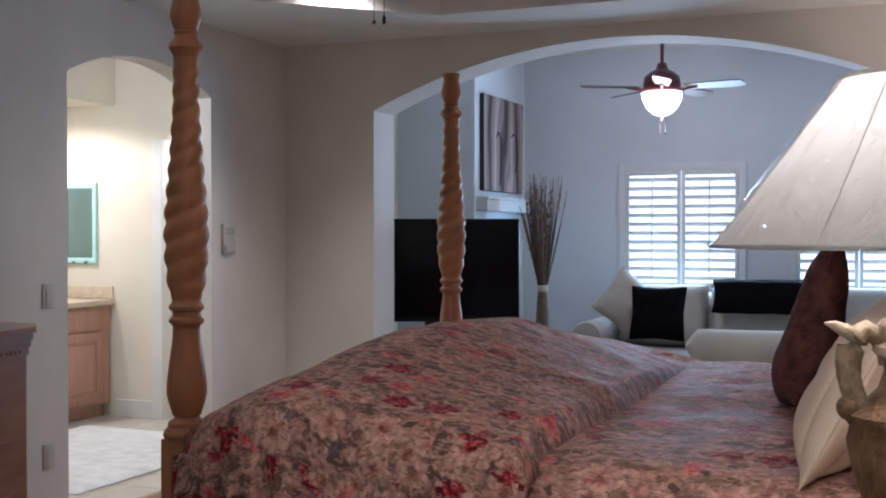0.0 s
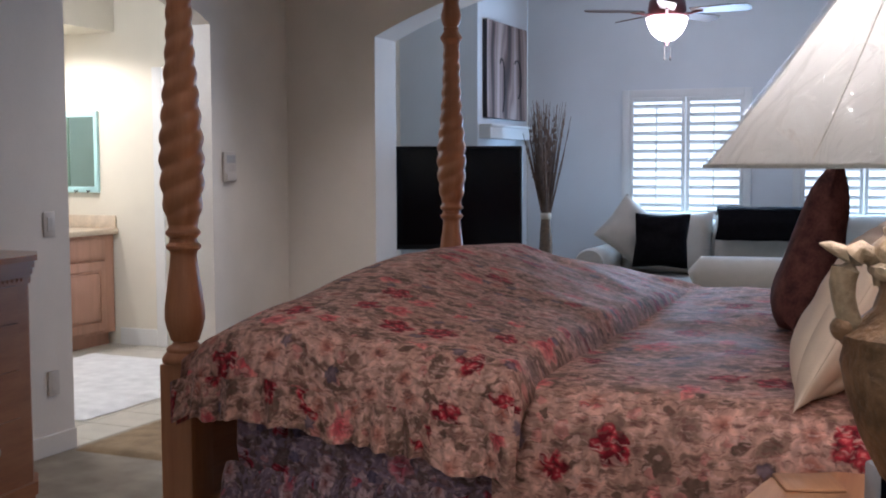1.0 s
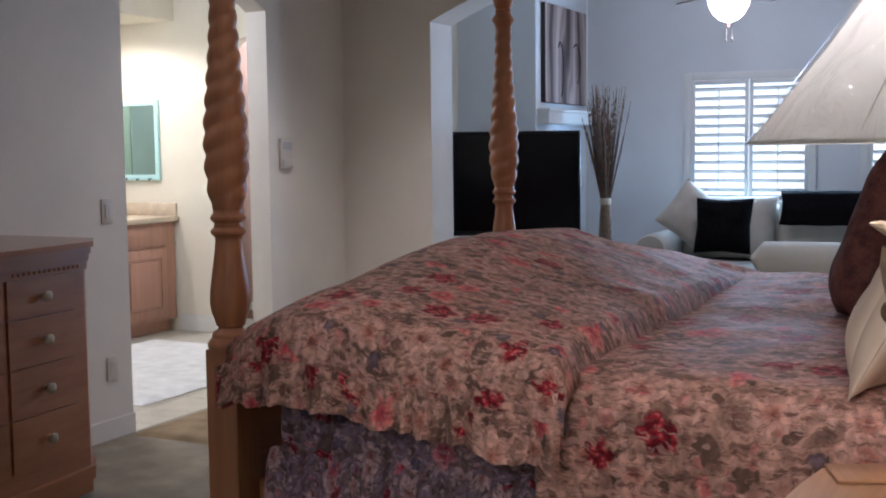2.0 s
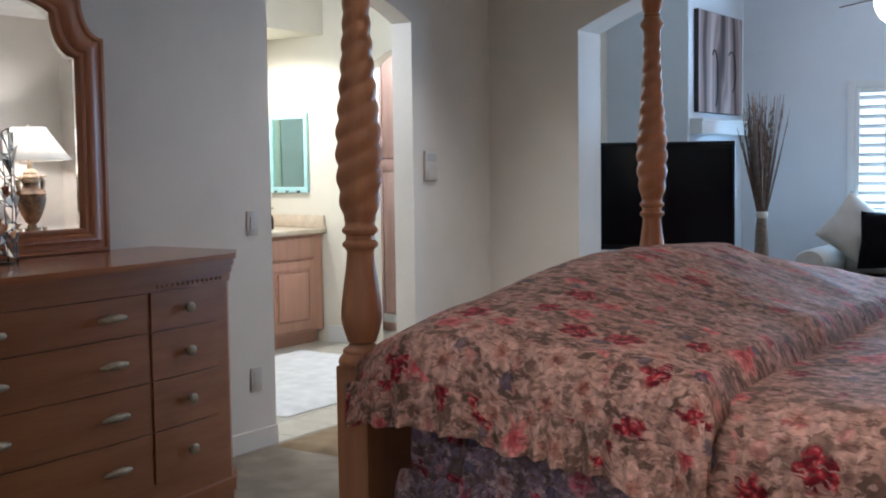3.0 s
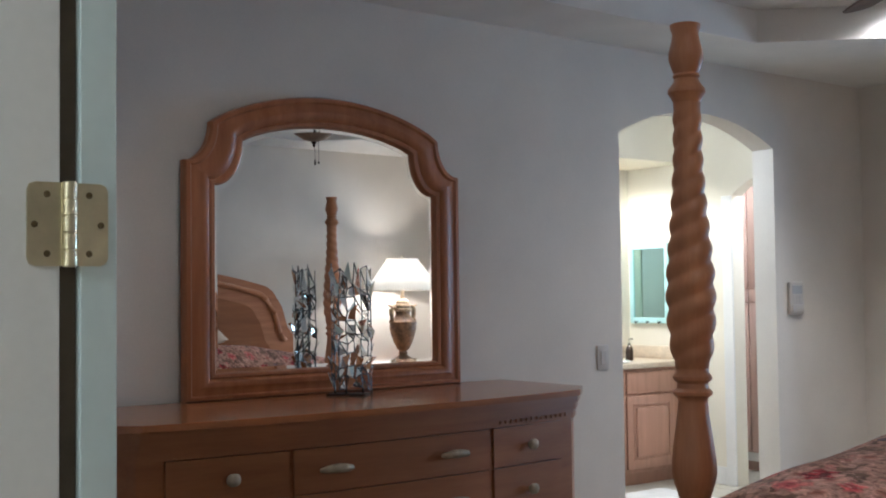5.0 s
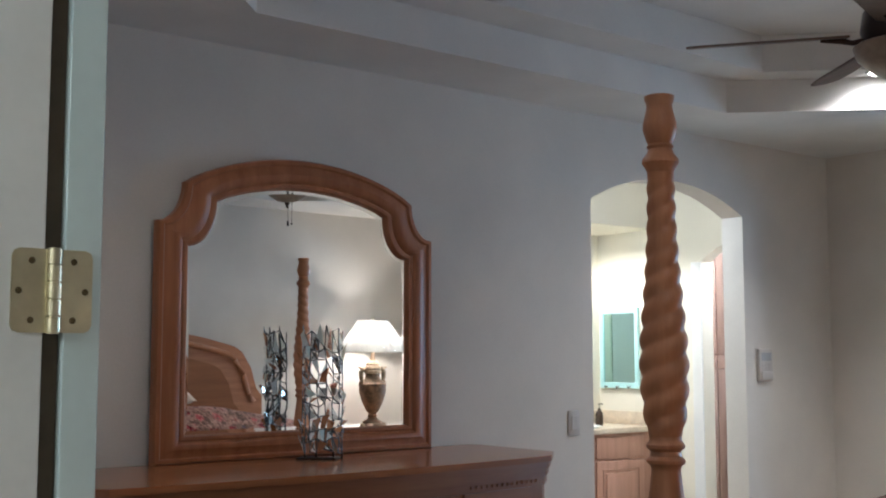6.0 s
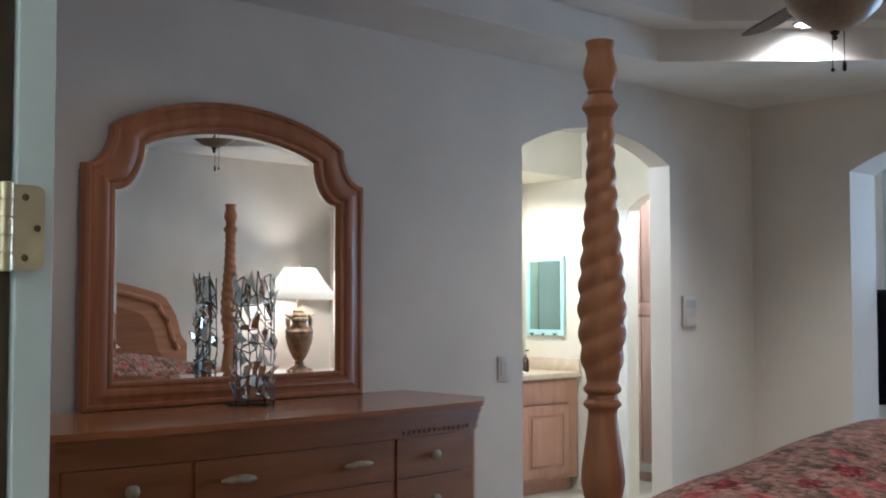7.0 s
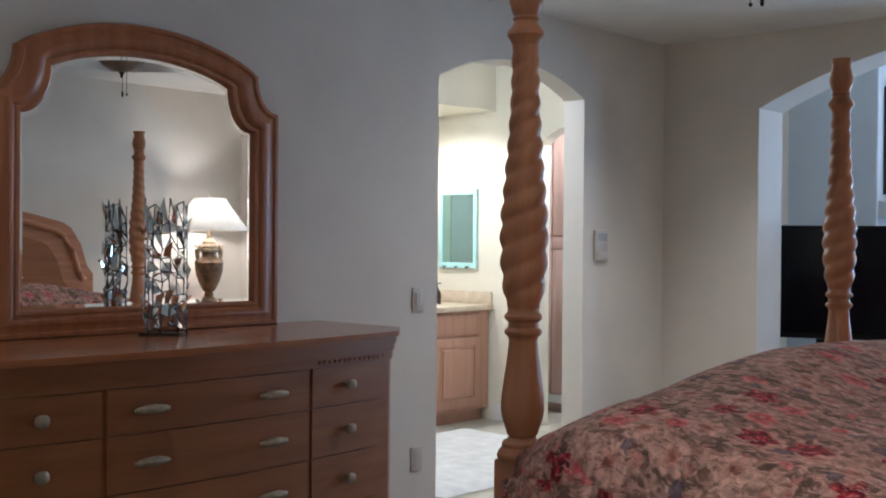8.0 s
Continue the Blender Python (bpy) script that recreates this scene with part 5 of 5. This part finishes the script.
for k, (yy, zz, rr, hh) in enumerate(((0.22, -0.05, 0.10, 0.16), (-0.15, -0.12, 0.07, 0.22))):
    cb = bmesh.new()
    tube(cb, [(0.041, yy + rr * math.cos(t), zz + hh * math.sin(t)) for t in [(-0.4 + 1.1 * i / 20) * math.pi for i in range(21)]], 0.006, 5)
    part("painted_line", cb, ARTEDGE, pic, "dark curved brush line")

vase = thing("floor_vase", "tall woven floor vase with dried reeds and grass", "vase", (-2.16, 7.78, 0))
part("body", lathe([(0.085, 0), (0.095, 0.02), (0.075, 0.10), (0.065, 0.35), (0.058, 0.60), (0.046, 0.85), (0.040, 0.93), (0.034, 0.96)], 24, lambda a, z: 1 + 0.02 * math.cos(14 * a + z * 40)), BASKET, vase, "dark woven body", 60)
part("tie", lathe([(0.040, 0.945), (0.046, 0.955), (0.046, 0.985), (0.040, 0.995)], 20), TIE, vase, "pale raffia tie", 50)
rg = random.Random(9)
for k in range(95):
    a, sp_ = rg.uniform(0, 6.28), rg.uniform(0.02, 0.19)
    ht = rg.uniform(1.55, 1.90)
    st = bmesh.new()
    p0 = Vector((0.02 * math.cos(a), 0.02 * math.sin(a), 0.92))
    p2 = Vector((sp_ * math.cos(a) + rg.uniform(-0.02, 0.02), sp_ * math.sin(a), ht))
    p1 = p0.lerp(p2, 0.5) + Vector((rg.uniform(-0.012, 0.012), 0, 0.01))
    tube(st, [p0, p1, p2], [0.004, 0.005, 0.002], 5)
    if rg.random() < 0.6:
        for q in range(4):
            t = 0.55 + 0.11 * q
            c = p0.lerp(p2, t)
            tube(st, [c, c + Vector((rg.uniform(-0.01, 0.01), rg.uniform(-0.01, 0.01), 0.03))], [0.010, 0.002], 5)
    part("reed", st, REED, vase)

sofa = thing("sofa", "ivory upholstered sofa under the shuttered windows", "sofa", (-0.55, 8.1, 0))
part("base", boxes(((-1.28, -0.42, 0.08), (1.28, 0.42, 0.32)), bevel=0.03), SOFA, sofa, "", 50)
part("back", boxes(((-1.25, 0.18, 0.321), (1.25, 0.44, 0.93)), bevel=0.10), SOFA, sofa, "", 60)
for s in (-1, 1):
    ab = bmesh.new()
    tube(ab, [(s * 1.22, -0.43, 0.60), (s * 1.22, -0.40, 0.60), (s * 1.22, 0.36, 0.60)], [0.115, 0.125, 0.125], 20)
    box(ab, (s * 1.22 - 0.09, -0.42, 0.08), (s * 1.22 + 0.09, 0.38, 0.60), 0.02)
    part("arm", ab, SOFA, sofa, "rolled arm", 50)
for k in range(3):
    x0 = -1.11 + 0.745 * k
    part("seat_cushion", boxes(((x0, -0.44, 0.325), (x0 + 0.735, 0.22, 0.50)), bevel=0.05), SOFA, sofa, "", 60)
    bc = part("back_cushion", cushion(0.73, 0.50, 0.24, 16, 0.06, k, 0.35), SOFA, sofa, "", 60)
    bc.matrix_local = pose(x0 + 0.37, 0.12, 0.755, -10, 0, 0)
for sx in (-1.15, 1.15):
    for sy in (-0.35, 0.38):
        part("leg", lathe([(0.02, 0), (0.03, 0.085)], 14, None, None, (sx, sy, 0)), BRONZE, sofa)
chs = thing("chaise", "ivory upholstered chaise with a soft rolled back", "chaise", (-0.10, 6.75, 0))
part("base", boxes(((-0.75, -0.35, 0.0), (0.9, 0.35, 0.36)), bevel=0.04), SOFA, chs, "", 50)
part("seat_cushion", boxes(((-0.74, -0.36, 0.3605), (0.9, 0.20, 0.50)), bevel=0.06), SOFA, chs, "", 60)
rb2 = bmesh.new()
tube(rb2, [(-0.72, 0.25, 0.575), (-0.68, 0.25, 0.60), (0.86, 0.25, 0.61)], [0.09, 0.15, 0.155], 20)
part("back_roll", rb2, SOFA, chs, "rolled back", 60)


def loose(name, label, w, h, d, m, where, rx, ry, rz, seed):
    o = part(name, cushion(w, h, d, 18, 0.16, seed), m, None, "", 60)
    o.matrix_world = pose(*where, rx, ry, rz)
    tagged(o, label, "cushion")


loose("throw_pillow", "ivory throw pillow propped on the sofa arm", 0.42, 0.42, 0.15, SOFA, (-1.50, 7.92, 0.86), -14, 38, 12, 21)
loose("throw_pillow", "square black velvet throw pillow", 0.43, 0.42, 0.15, BLACKF, (-1.22, 7.72, 0.80), -12, 0, -2, 22)


def throw_fn(u, v):
    x = -0.86 + 0.86 * u
    a = v
    y = 8.02 + 0.24 * math.sin(math.pi * min(1, a * 1.2) * 0.5) - 0.05 * (a < 0.02)
    prof = [(7.955, 0.80), (7.965, 0.93), (8.03, 1.035), (8.15, 1.05), (8.30, 1.02), (8.48, 0.955), (8.56, 0.80)]
    k = v * (len(prof) - 1)
    i = min(len(prof) - 2, int(k))
    t = k - i
    return (x + 0.02 * math.sin(v * 9), prof[i][0] * (1 - t) + prof[i + 1][0] * t + 0.008 * math.sin(x * 19), prof[i][1] * (1 - t) + prof[i + 1][1] * t + 0.010 * noise.noise((x * 6, v * 4, 4)))


th = tagged(part("throw_blanket", sheet(throw_fn, 40, 30), BLACKF, None, "", 70), "black throw blanket folded over the sofa back", "blanket")
so2 = th.modifiers.new("thick", "SOLIDIFY")
so2.thickness = 0.025
sd = thing("smoke_detector", "round white smoke detector on the ceiling", "smoke detector", (-2.2, 8.1, 2.95))
part("case", lathe([(0.065, -0.0005), (0.065, -0.02), (0.05, -0.034), (0.01, -0.036)], 28), TRIM, sd, "", 40)
sd2 = thing("wall_control", "small white control plate beside the vase", "switch", (-2.60, 8.50, 1.12))
part("plate", boxes(((0, -0.03, -0.05), (0.008, 0.03, 0.05)), bevel=0.003), TRIM, sd2, "", 40)

# bathroom floor tiles, laid as single pieces
TM = slab([(-0.147, -0.147), (0.147, -0.147), (0.147, 0.147), (-0.147, 0.147)], 2, -0.006, 0.0)
tile_mesh = bpy.data.meshes.new("tile")
bmesh.ops.recalc_face_normals(TM, faces=TM.faces)
TM.to_mesh(tile_mesh)
TM.free()
tile_mesh.materials.append(TILE)
fb = bpy.data.objects["floor_bath"]
for i in range(9):
    for j in range(16):
        t = new("tile", tile_mesh)
        t.parent = fb
        t.location = (-5.74 + 0.3 * i, 2.30 + 0.3 * j, 0.0)
